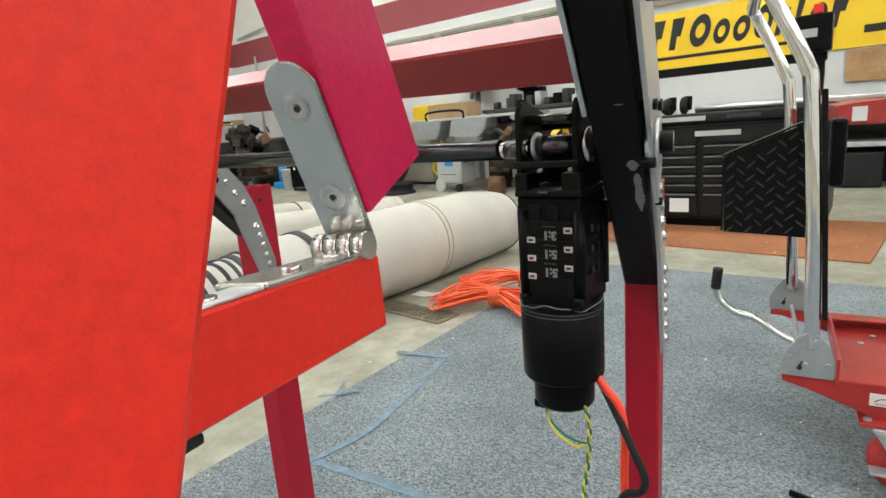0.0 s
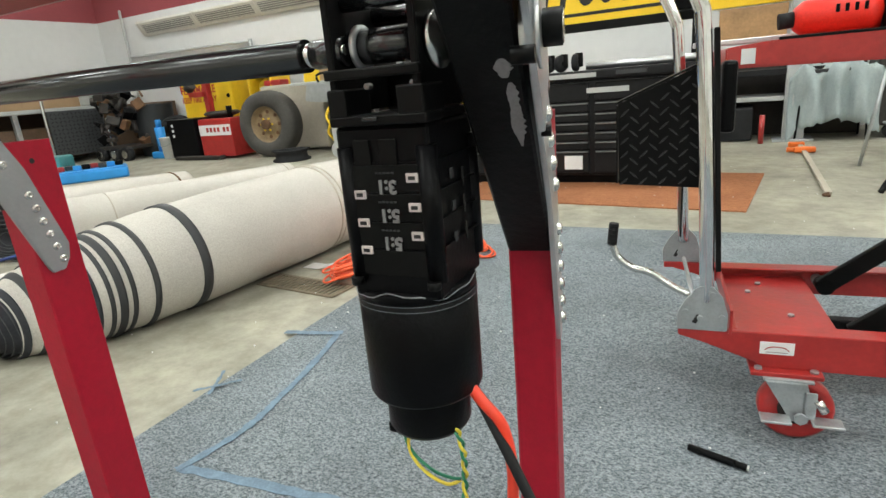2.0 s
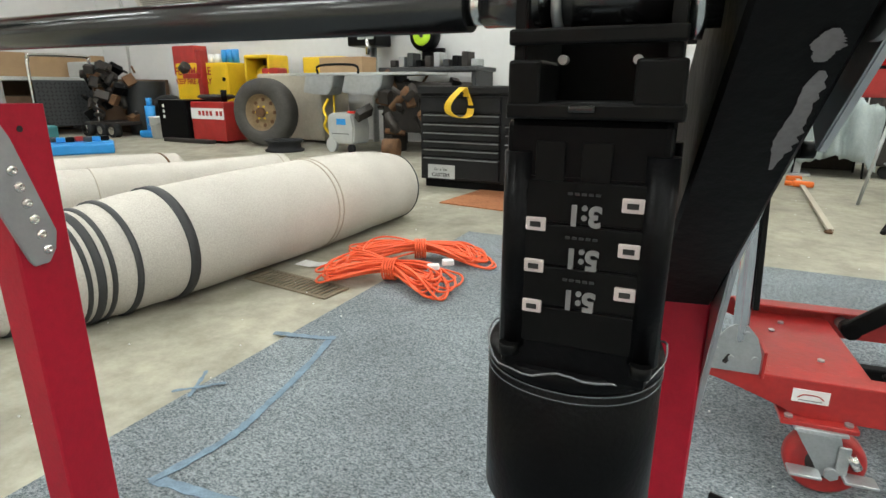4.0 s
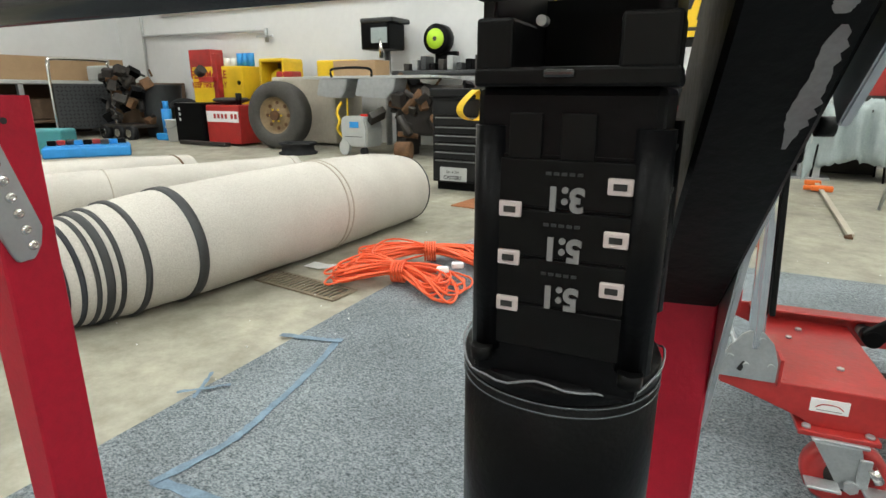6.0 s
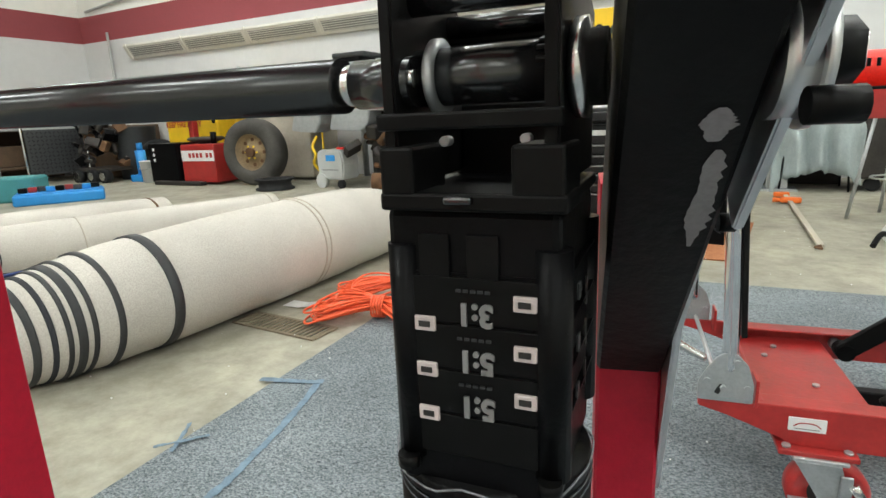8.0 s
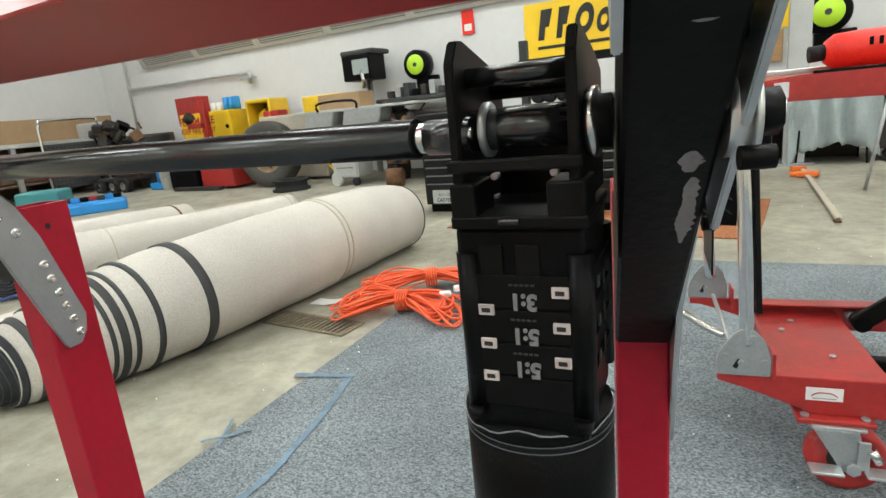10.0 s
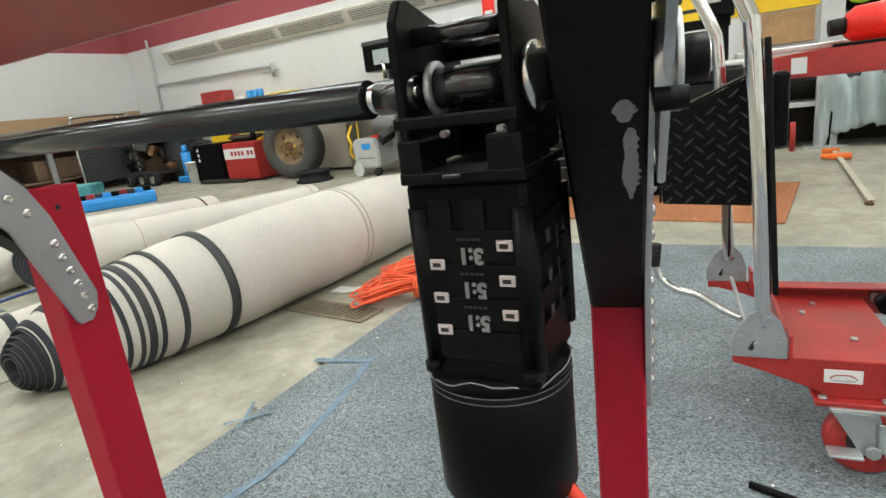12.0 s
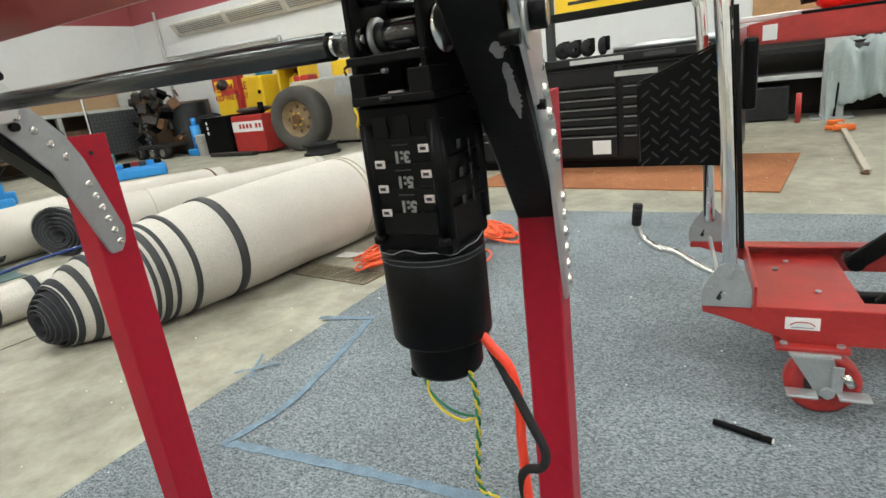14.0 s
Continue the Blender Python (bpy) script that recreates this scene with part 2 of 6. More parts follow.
def prism(bm, poly, depth, m=None, bev=0.0):
    """Polygon in x, z swept along y by depth."""
    a = [bm.verts.new((x, 0, z)) for x, z in poly]
    b = [bm.verts.new((x, depth, z)) for x, z in poly]
    n = len(poly)
    bm.faces.new(a)
    bm.faces.new(b[::-1])
    for i in range(n):
        bm.faces.new((a[i], b[i], b[(i + 1) % n], a[(i + 1) % n]))
    vs = a + b
    bmesh.ops.recalc_face_normals(bm, faces=list({f for v in vs for f in v.link_faces}))
    if bev:
        es = list({e for v in vs for e in v.link_edges})
        r = bmesh.ops.bevel(bm, geom=es, offset=bev, segments=2, affect="EDGES")
        vs = list({v for f in r["faces"] for v in f.verts} | {v for v in vs if v.is_valid})
    if m is not None:
        bmesh.ops.transform(bm, matrix=m, verts=vs)
    return vs


def mesh(name, bm, material):
    me = bpy.data.meshes.new(name)
    bm.to_mesh(me)
    bm.free()
    me.materials.append(material)
    return new(name, me)


def part(name, bm, material, parent, label=""):
    ob = mesh(name, bm, material)
    ob.parent = parent
    if label:
        ob["label"] = label
    return ob


def thing(name, label, category, m=None, group="", kind=""):
    ob = new(name)
    ob.empty_display_size = 0.05
    if m is not None:
        ob.matrix_basis = m
    return tagged(ob, label, category, group, kind)


def solo(name, bm, material, label, category, m=None, group="", kind=""):
    ob = mesh(name, bm, material)
    if m is not None:
        ob.matrix_basis = m
    return tagged(ob, label, category, group, kind)


def B(c, s, bev=0.002, m=None):
    bm = bmesh.new()
    box(bm, c, s, bev, m)
    return bm


def C(a, b, r, seg=20, r2=None):
    bm = bmesh.new()
    cyl(bm, a, b, r, seg, r2)
    return bm


def S(pts, r, seg=8, n=8, closed=False):
    bm = bmesh.new()
    sweep(bm, smoothpath(pts, n) if n else pts, r, seg, closed)
    return bm


def text(body, size, material, m, parent, name="lettering", bold=0.0, shear=0.0, ext=0.0004, width=None):
    cu = bpy.data.curves.new(name, "FONT")
    cu.body, cu.size, cu.extrude, cu.offset, cu.shear = body, size, ext, bold, shear
    cu.align_x, cu.align_y = "CENTER", "CENTER"
    ob = new("tmp", cu)
    dg = bpy.context.evaluated_depsgraph_get()
    me = bpy.data.meshes.new_from_object(ob.evaluated_get(dg))
    bpy.data.objects.remove(ob)
    if width:
        xs = [v.co.x for v in me.vertices]
        k = width / (max(xs) - min(xs))
        for v in me.vertices:
            v.co.x *= k
    me.materials.clear()
    me.materials.append(material)
    o = new(name, me)
    o.parent = parent
    o.matrix_basis = m
    return o


UPRIGHT = pose(0, 0, 0, 90, 0, 0)  # text reads from -y

# ---- the room ----
def walls():
    bm = B((0, 0, -0.05), (40, 40, 0.1), 0)
    fl = solo("floor", bm, CONCRETE, "worn grey-beige sealed concrete workshop floor", "floor", RM @ pose(-2, 0, 0), kind="structure")
    # banner wall, y = 6.95
    wn = tagged(new("wall_north"), "white painted block wall with a maroon band", "wall", kind="structure")
    wn.matrix_basis = RM
    part("wall_lower", B((-1, 7.1, 1.14), (19, 0.3, 2.28), 0), WALLW, wn)
    part("wall_band", B((-1, 7.1, 2.5), (19, 0.3, 0.44), 0), MAROON, wn)
    part("wall_upper", B((-1, 7.1, 3.61), (19, 0.3, 1.78), 0), WALLUP, wn)
    ww = tagged(new("wall_west"), "white painted wall with a maroon band", "wall", kind="structure")
    ww.matrix_basis = RM
    part("wall_lower", B((-10.65, -1, 1.14), (0.3, 15.9, 2.28), 0), WALLW, ww)
    part("wall_band", B((-10.65, -1, 2.5), (0.3, 15.9, 0.44), 0), MAROON, ww)
    part("wall_upper", B((-10.65, -1, 3.61), (0.3, 15.9, 1.78), 0), WALLUP, ww)
    solo("wall_east", B((8.6, -1, 2.25), (0.3, 15.9, 4.5), 0), WALLUP, "plain white wall closing the workshop", "wall", RM, kind="structure")
    solo("wall_south", B((-1, -9, 2.25), (19.2, 0.3, 4.5), 0), WALLUP, "plain white wall behind", "wall", RM, kind="structure")
    solo("ceiling", B((-1, -1, 4.6), (20, 17, 0.2), 0), WALLUP, "plain white workshop ceiling", "ceiling", RM, kind="structure")
    # heater duct along the banner wall
    d = thing("baseboard_heater", "long cream enamelled wall heater duct under the maroon band", "heater", RM)
    prof = [(0, 2.14), (-0.16, 2.14), (-0.17, 2.11), (-0.05, 1.92), (0, 1.92)]
    bm = bmesh.new()
    prism(bm, prof, 9.4, Matrix(((0, 1, 0, -9.2), (1, 0, 0, 6.948), (0, 0, 1, 0), (0, 0, 0, 1))))
    part("casing", bm, DUCTM, d)
    for i in range(8):
        x = -9.15 + i * 1.33
        bm = bmesh.new()
        prism(bm, [(0, 2.145), (-0.172, 2.145), (-0.18, 2.11), (-0.058, 1.915), (0, 1.915)], 0.03, Matrix(((0, 1, 0, x), (1, 0, 0, 6.947), (0, 0, 1, 0), (0, 0, 0, 1))))
        part("seam_cover", bm, DUCTM, d)
        if i < 7:
            # flat darker panel stands in for the shaded inside behind the louvres
            part("grille", B((0, 0, 0), (1.2, 0.004, 0.15), 0.001, pose(x + 0.68, 6.835, 2.013, 32.3, 0, 0)), GRILLE, d, "grey panel painted as the shaded inside of the outlet grille")
            for k in range(5):
                part("louvre", B((0, 0, 0), (1.2, 0.010, 0.008), 0.001, pose(x + 0.68, 6.868 - 0.0165 * k, 1.957 + 0.0262 * k, 32.3, 0, 0)), DUCTM, d)
    # conduits
    c = thing("wall_conduit", "grey electrical conduit with junction box on the white wall", "conduit", RM)
    part("upper_run", S([(-10.2, 6.9, 2.78), (-9.3, 6.9, 2.86), (-8.6, 6.9, 2.92)], 0.022, 8), GREYW, c)
    part("junction_box", B((-8.5, 6.9, 2.95), (0.2, 0.09, 0.2), 0.01), GREYW, c)
    part("riser", C((-8.5, 6.9, 3.05), (-8.5, 6.9, 4.4), 0.02, 8), GREYW, c)
    c2 = thing("water_pipe", "white painted pipe with a brass valve on the wall", "pipe", RM)
    part("long_pipe", S([(-9.7, 6.9, 1.62), (-9.5, 6.9, 1.62), (-7.4, 6.9, 1.60), (-6.75, 6.9, 1.58)], 0.022, 8), GREYW, c2)
    part("drop_pipe", C((-9.72, 6.9, 0.9), (-9.72, 6.9, 2.4), 0.022, 8), GREYW, c2)
    part("valve", C((-6.75, 6.88, 1.42), (-6.75, 6.88, 1.62), 0.03, 10), ZINC, c2)
    part("valve_lever", B((-6.75, 6.84, 1.5), (0.34, 0.02, 0.03), 0.005), ZINC, c2)


def lights():
    """Rows of ceiling strip lights above the workshop."""
    tube = glow("lamp tube", (0.96, 1.0, 0.95), 18.0)
    first = thing("ceiling_light", "long white fluorescent ceiling light, lit", "ceiling light", RM @ pose(-7, 4.8, 4.42), group="ceiling lights")
    part("housing", B((0, 0, 0.03), (2.4, 0.3, 0.06), 0.01), WHITE, first)
    part("tube", C((-1.15, 0.06, -0.03), (1.15, 0.06, -0.03), 0.045, 10), tube, first)
    part("tube", C((-1.15, -0.06, -0.03), (1.15, -0.06, -0.03), 0.045, 10), tube, first)
    for i in range(4):
        for j in range(4):
            if i or j:
                copy_thing(first, RM @ pose(-7 + 4.2 * i, 4.8 - 3.4 * j, 4.42))
    for i in range(4):
        for j in range(4):
            la = bpy.data.lights.new("strip_lamp", "AREA")
            la.shape, la.size, la.size_y, la.energy, la.color = "RECTANGLE", 2.4, 0.3, 80, (0.95, 1.0, 1.02)
            lo = new("strip_lamp", la)
            lo.matrix_basis = RM @ pose(-7 + 4.2 * i, 4.8 - 3.4 * j, 4.36)


def floor_things():
    # carpet: one sheet with a straight left edge and far edge
    e = pose(0.715, 3.20, 0, 0, 0, -35.5)
    bm = bmesh.new()
    box(bm, (2.4, -2.6, 0.003), (4.8, 5.2, 0.008), 0.002)
    solo("carpet", bm, CARPET, "flat blue-grey speckled carpet laid on the concrete", "carpet", e, kind="structure")
    # rust coloured mat
    bm = bmesh.new()
    box(bm, (0, 0, 0.004), (1.9, 1.13, 0.009), 0.002)
    solo("floor_mat", bm, MATORANGE, "flat rust-orange mat before the black tool chest", "mat", pose(1.77, 3.795, 0, 0, 0, -42.4))
    # masking tape lines on the carpet
    rnd = random.Random(9)
    marks = (([(-0.352, 1.335), (-0.071, 1.173), (0.197, 1.011), (0.36, 0.92)], 0.025), ([(-0.356, 1.326), (-0.237, 1.437), (-0.159, 1.575), (-0.064, 1.784), (-0.004, 1.955)], 0.021), ([(-0.19, 2.008), (-0.09, 1.965), (0.005, 1.93)], 0.022), ([(-0.36, 1.645), (-0.345, 1.78)], 0.010), ([(-0.41, 1.678), (-0.28, 1.70)], 0.010))
    for i, (line, w) in enumerate(marks):
        P = smoothpath([(x, y, 0) for x, y in line], 14)
        bm = bmesh.new()
        rows = []
        for k, p in enumerate(P):
            d = (P[min(k + 1, len(P) - 1)] - P[max(k - 1, 0)]).normalized()
            n = Vector((-d.y, d.x, 0))
            rows.append([bm.verts.new(p + n * (q * w / 2 + rnd.uniform(-0.003, 0.003)) + Vector((0, 0, 0.0082 + i * 0.0012))) for q in (-1, 1)])
        for a, b in zip(rows, rows[1:]):
            bm.faces.new((a[0], b[0], b[1], a[1]))
        r = bmesh.ops.extrude_face_region(bm, geom=list(bm.faces))
        bmesh.ops.translate(bm, verts=[g for g in r["geom"] if isinstance(g, bmesh.types.BMVert)], vec=(0, 0, 0.0008))
        solo("tape_strip", bm, TAPE, "worn blue masking tape strip on the carpet", "tape", group="tape marks")
    # drain grate in the concrete
    g = thing("floor_drain", "brown metal slotted floor drain grate set in concrete", "drain", pose(-0.162, 2.502, 0, 0, 0, -41.6))
    # thin black sheet on the floor, painted shade for the slots
    part("slot_shade", B((0, 0, 0.001), (0.43, 0.125, 0.002), 0), BLKPRINT, g, "flat black sheet painted as the shade between the drain bars")
    for y in (-0.064, 0.064):
        part("long_rail", B((0, y, 0.004), (0.45, 0.014, 0.007), 0.001), GRATE, g)
    for x in (-0.219, 0.219):
        part("end_rail", B((x, 0, 0.004), (0.016, 0.112, 0.0066), 0.001), GRATE, g)
    for i in range(17):
        part("slot_bar", B((-0.2 + i * 0.025, 0, 0.0045), (0.0115, 0.113, 0.006), 0.0015), GRATE, g)
    # paper tag beside the cord
    bm = bmesh.new()
    box(bm, (0, 0, 0.004), (0.15, 0.075, 0.001), 0)
    bmesh.ops.bisect_plane(bm, geom=bm.verts[:] + bm.edges[:] + bm.faces[:], plane_co=(0.01, 0, 0), plane_no=(1, 0, 0))
    for v in bm.verts:
        if v.co.x > 0.02:
            v.co.z += 0.014
    solo("paper_tag", bm, WHITE, "folded white paper tag lying on the floor", "paper", pose(-0.105, 2.74, 0.001, 0, 0, -38))
    # pen
    p = thing("pen", "black marker pen lying on the carpet", "pen", pose(0.76, 1.05, 0.0145, 0, 0, -52))
    part("barrel", C((-0.055, 0, 0), (0.035, 0, 0), 0.0075, 14), BLKPLA, p)
    part("cap", C((0.035, 0, 0), (0.056, 0, 0), 0.0068, 14), BLKMET, p)
    part("tip_ring", C((0.056, 0, 0), (0.0585, 0, 0), 0.0055, 14), WHITE, p)
    # crack
    bm = bmesh.new()
    sweep(bm, smoothpath([(-2.5, 0.8, 0), (-1.59, 1.943, 0), (-1.338, 2.267, 0), (-0.5, 3.3, 0)], 6), 0.003, 4)
    solo("floor_joint", bm, DKGREY, "thin dark control joint in the concrete floor", "joint", kind="structure")
    # white line on the floor by the cart
    solo("floor_line", B((0, 0, 0.0015), (1.2, 0.06, 0.003), 0.001), TAN, "pale painted line on the concrete floor", "floor line", pose(2.72, 2.32, 0, 0, 0, 50), kind="structure")
    # orange clamp bar
    c = thing("bar_clamp", "wooden bar clamp with orange jaws lying on the concrete", "clamp", pose(3.27, 3.64, 0.0, 0, 0, 53.0))
    L = 2.0
    part("bar", B((0, 0, 0.02), (L, 0.034, 0.016), 0.003), TAN, c)
    part("fixed_jaw", B((L / 2, 0.03, 0.025), (0.06, 0.12, 0.04), 0.01), ORPLASTIC, c)
    part("sliding_jaw", B((L / 2 - 0.36, -0.005, 0.03), (0.06, 0.15, 0.045), 0.012), ORPLASTIC, c)
    part("screw_handle", C((L / 2 - 0.36, 0.06, 0.03), (L / 2 - 0.36, 0.12, 0.03), 0.02, 12), ORPLASTIC, c)
    part("end_hook", S([(-L / 2, 0, 0.02), (-L / 2 - 0.05, 0.03, 0.02), (-L / 2 - 0.07, 0, 0.02)], 0.008, 6), RUST, c)
    # small grit on the floor
    bm = bmesh.new()
    rnd = random.Random(4)
    for _ in range(260):
        x, y = rnd.uniform(-1.6, 3.4), rnd.uniform(0.7, 5.0)
        r = rnd.uniform(0.0012, 0.0032)
        bmesh.ops.create_icosphere(bm, subdivisions=1, radius=r, matrix=Matrix.Translation((x, y, 0.008 + r * 0.5)))
    solo("grit", bm, WHITE, "pale crumbs and grit scattered over the floor", "grit", kind="stuff")


def carpet_roll(name, label, pts, radii, straps, end_turns=6, cone=0.02, skew=0.0, heading=None):
    """A rolled carpet, backing outwards: body, straps, and an end of dark wound turns."""
    t = thing(name, label, "carpet roll", group="carpet rolls")
    P = smoothpath([(x, y, r) for (x, y), r in zip(pts, radii)], 10)
    seg = 48

    def ring_at(bm, i, extra):
        """One ring of the roll's surface at step i (may lie between steps)."""
        k = min(int(i), len(P) - 2)
        p = P[k].lerp(P[k + 1], i - k)
        d = P[k + 1] - P[k]
        d = Vector((d.x, d.y, 0)).normalized() if heading is None else Vector(heading).normalized()
        s = Vector((d.y, -d.x, 0))
        ring = []
        for q in range(seg):
            an = 2 * math.pi * q / seg
            rr = p.z * (1 + 0.010 * math.sin(3 * an + i * 0.3) + 0.006 * math.sin(i * 0.9 + an)) + extra
            z = p.z + rr * math.sin(an)
            k2 = skew * rr * math.cos(an) * max(0, 1 - i / 5)
            ring.append(bm.verts.new((p.x + s.x * rr * math.cos(an) + d.x * k2, p.y + s.y * rr * math.cos(an) + d.y * k2, max(0.001 - extra * 0.1, z))))
        return ring

    def skin(bm, rings):
        for a, c in zip(rings, rings[1:]):
            for q in range(seg):
                f = bm.faces.new((a[q], a[(q + 1) % seg], c[(q + 1) % seg], c[q]))
                f.smooth = True
    bm = bmesh.new()
    rings = [ring_at(bm, i, 0) for i in range(len(P) - 1)] + [ring_at(bm, len(P) - 1.001, 0)]
    skin(bm, rings)
    bm.faces.new(rings[-1])
    part("body", bm, ROLLBACK, t)
    step = (P[-1] - P[0]).length / (len(P) - 1)
    for fr, w, off, mt in straps:
        i = fr * (len(P) - 1)
        h = w / 2 / step
        bm = bmesh.new()
        n = max(1, math.ceil(h * 4))
        st = [ring_at(bm, min(len(P) - 1.001, max(0, i - h + 2 * h * k / n)), 0.0035 + off) for k in range(n + 1)]
        skin(bm, [ring_at(bm, max(0, i - h), -0.001)] + st + [ring_at(bm, min(len(P) - 1.001, i + h), -0.001)])
        part("strap", bm, mt, t)
    # wound end: a spiral of turns that telescopes out of the roll round a hollow core
    p = P[0]
    d = Vector((P[1].x - p.x, P[1].y - p.y, 0)).normalized() if heading is None else Vector(heading).normalized()
    s = Vector((d.y, -d.x, 0))
    up = Vector((0, 0, 1))
    gap = p.z * 0.80 / end_turns

    def at(r, an, out):
        w = 0.0022 * math.sin(2 * an + r * 60) + 0.001 * math.sin(5 * an) - skew * r * math.cos(an)
        v = Vector((p.x, p.y, p.z - (p.z - r) * 0.16)) + s * (r * math.cos(an)) + up * (r * math.sin(an)) - d * (out + w)
        v.z = max(v.z, 0.002)
        return v
    for j in range(end_turns):
        bm, be = bmesh.new(), bmesh.new()
        prev = None
        n = 40
        for k in range(n + 1):
            f = j + k / n
            an = 2 * math.pi * k / n - 0.9
            r = p.z * 1.003 - gap * f
            out = cone * math.sin(min(1, f / end_turns * 1.25) * math.pi * 0.55) * (1 if f < end_turns - 1.2 else 0.5)
            th = gap * 0.62
            cur = [bm.verts.new(at(r, an, -0.12)), bm.verts.new(at(r, an, out)), bm.verts.new(at(r - th, an, out - 0.004)), bm.verts.new(at(r - th, an, -0.12))]
            if prev:
                for q in range(3):
                    fc = bm.faces.new((prev[q], cur[q], cur[q + 1], prev[q + 1]))
                    fc.smooth = q != 1
            prev = cur
        wt = part("wound_turn", bm, PILE, t)
        line = []
        for k in range(n + 1):
            f = j + k / n
            out = cone * math.sin(min(1, f / end_turns * 1.25) * math.pi * 0.55) * (1 if f < end_turns - 1.2 else 0.5)
            line.append(at(p.z * 1.003 - gap * f - 0.001, 2 * math.pi * k / n - 0.9, out + 0.0005))
        sweep(be, line, min(0.0028, gap * 0.14), 5)
        part("turn_edge", be, PILEEDGE, wt)
    # black disc closes the hollow end, standing in for the shade inside
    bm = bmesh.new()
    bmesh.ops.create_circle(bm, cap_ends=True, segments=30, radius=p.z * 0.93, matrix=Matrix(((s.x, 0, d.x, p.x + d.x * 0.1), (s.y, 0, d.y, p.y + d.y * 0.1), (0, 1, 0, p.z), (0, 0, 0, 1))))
    part("core_shade", bm, RUBBER, t)
    return t


def rolls():
    R, D = STRAPM, PILE
    st = [(0.03, 0.08, 0.001, D), (0.105, 0.05, 0.001, R), (0.158, 0.045, 0.001, D), (0.205, 0.04, 0.001, R), (0.247, 0.026, 0.001, D), (0.280, 0.022, 0.001, R), (0.305, 0.036, 0.003, R), (0.331, 0.020, 0.002, R), (0.385, 0.028, 0.004, R), (0.487, 0.026, 0.004, R), (0.665, 0.004, 0.001, TAN), (0.674, 0.004, 0.001, TAN), (0.985, 0.02, 0, PILE)]
    carpet_roll("carpet_roll", "large beige rolled carpet with black straps lying on concrete", [(-1.13, 2.14), (-1.00, 2.175), (-0.83, 2.262), (-0.615, 2.46), (-0.14, 3.04), (0.16, 3.43), (0.345, 3.69)], [0.118, 0.158, 0.192, 0.209, 0.220, 0.212, 0.190], st, 7, 0.06, 0.1, (0.635, 0.773, 0))
    carpet_roll("carpet_roll", "beige rolled carpet with a dark wound end behind another roll", [(-1.87, 3.6), (-1.4, 3.95), (-0.9, 4.35), (-0.42, 4.75)], [0.155, 0.15, 0.145, 0.14], [(0.012, 0.02, 0, D), (0.30, 0.006, 0, TAN), (0.95, 0.01, 0, TAN)], 6, 0.015, 0.75)
    carpet_roll("carpet_roll", "beige rolled carpet with black edge lying beyond another roll", [(-2.36, 3.5), (-2.0, 4.1), (-1.65, 4.6), (-1.3, 5.1)], [0.16, 0.16, 0.15, 0.13], [(0.012, 0.03, 0, D), (0.9, 0.02, 0, RUST)], 5, 0.015, 0.2)
    carpet_roll("carpet_roll", "thin rolled carpet offcut bound in plastic wrap", [(-1.62, 2.42), (-1.35, 2.73), (-1.08, 3.03)], [0.075, 0.085, 0.085], [(0.06, 0.06, 0, D), (0.3, 0.03, 0, D)], 4, 0.02, 0.5)
    bm = S([(-1.9, 2.6, 0.12), (-1.5, 2.88, 0.185), (-1.05, 3.2, 0.2)], 0.008, 6)
    solo("blue_pole", bm, NAVY, "dark blue pole resting across the carpet rolls", "pole")
    # clear plastic bag at the small roll
    bm = bmesh.new()
    lathe(bm, [(0.005, 0), (0.04, 0.015), (0.05, 0.05), (0.042, 0.08), (0.02, 0.105), (0.005, 0.11)], pose(-1.655, 2.37, 0.0), 22)
    for v in bm.verts:
        v.co += Vector((random.uniform(-0.011, 0.011), random.uniform(-0.011, 0.011), 0))
    solo("plastic_bag", bm, FILM, "crumpled clear plastic wrap at the roll end", "plastic bag")


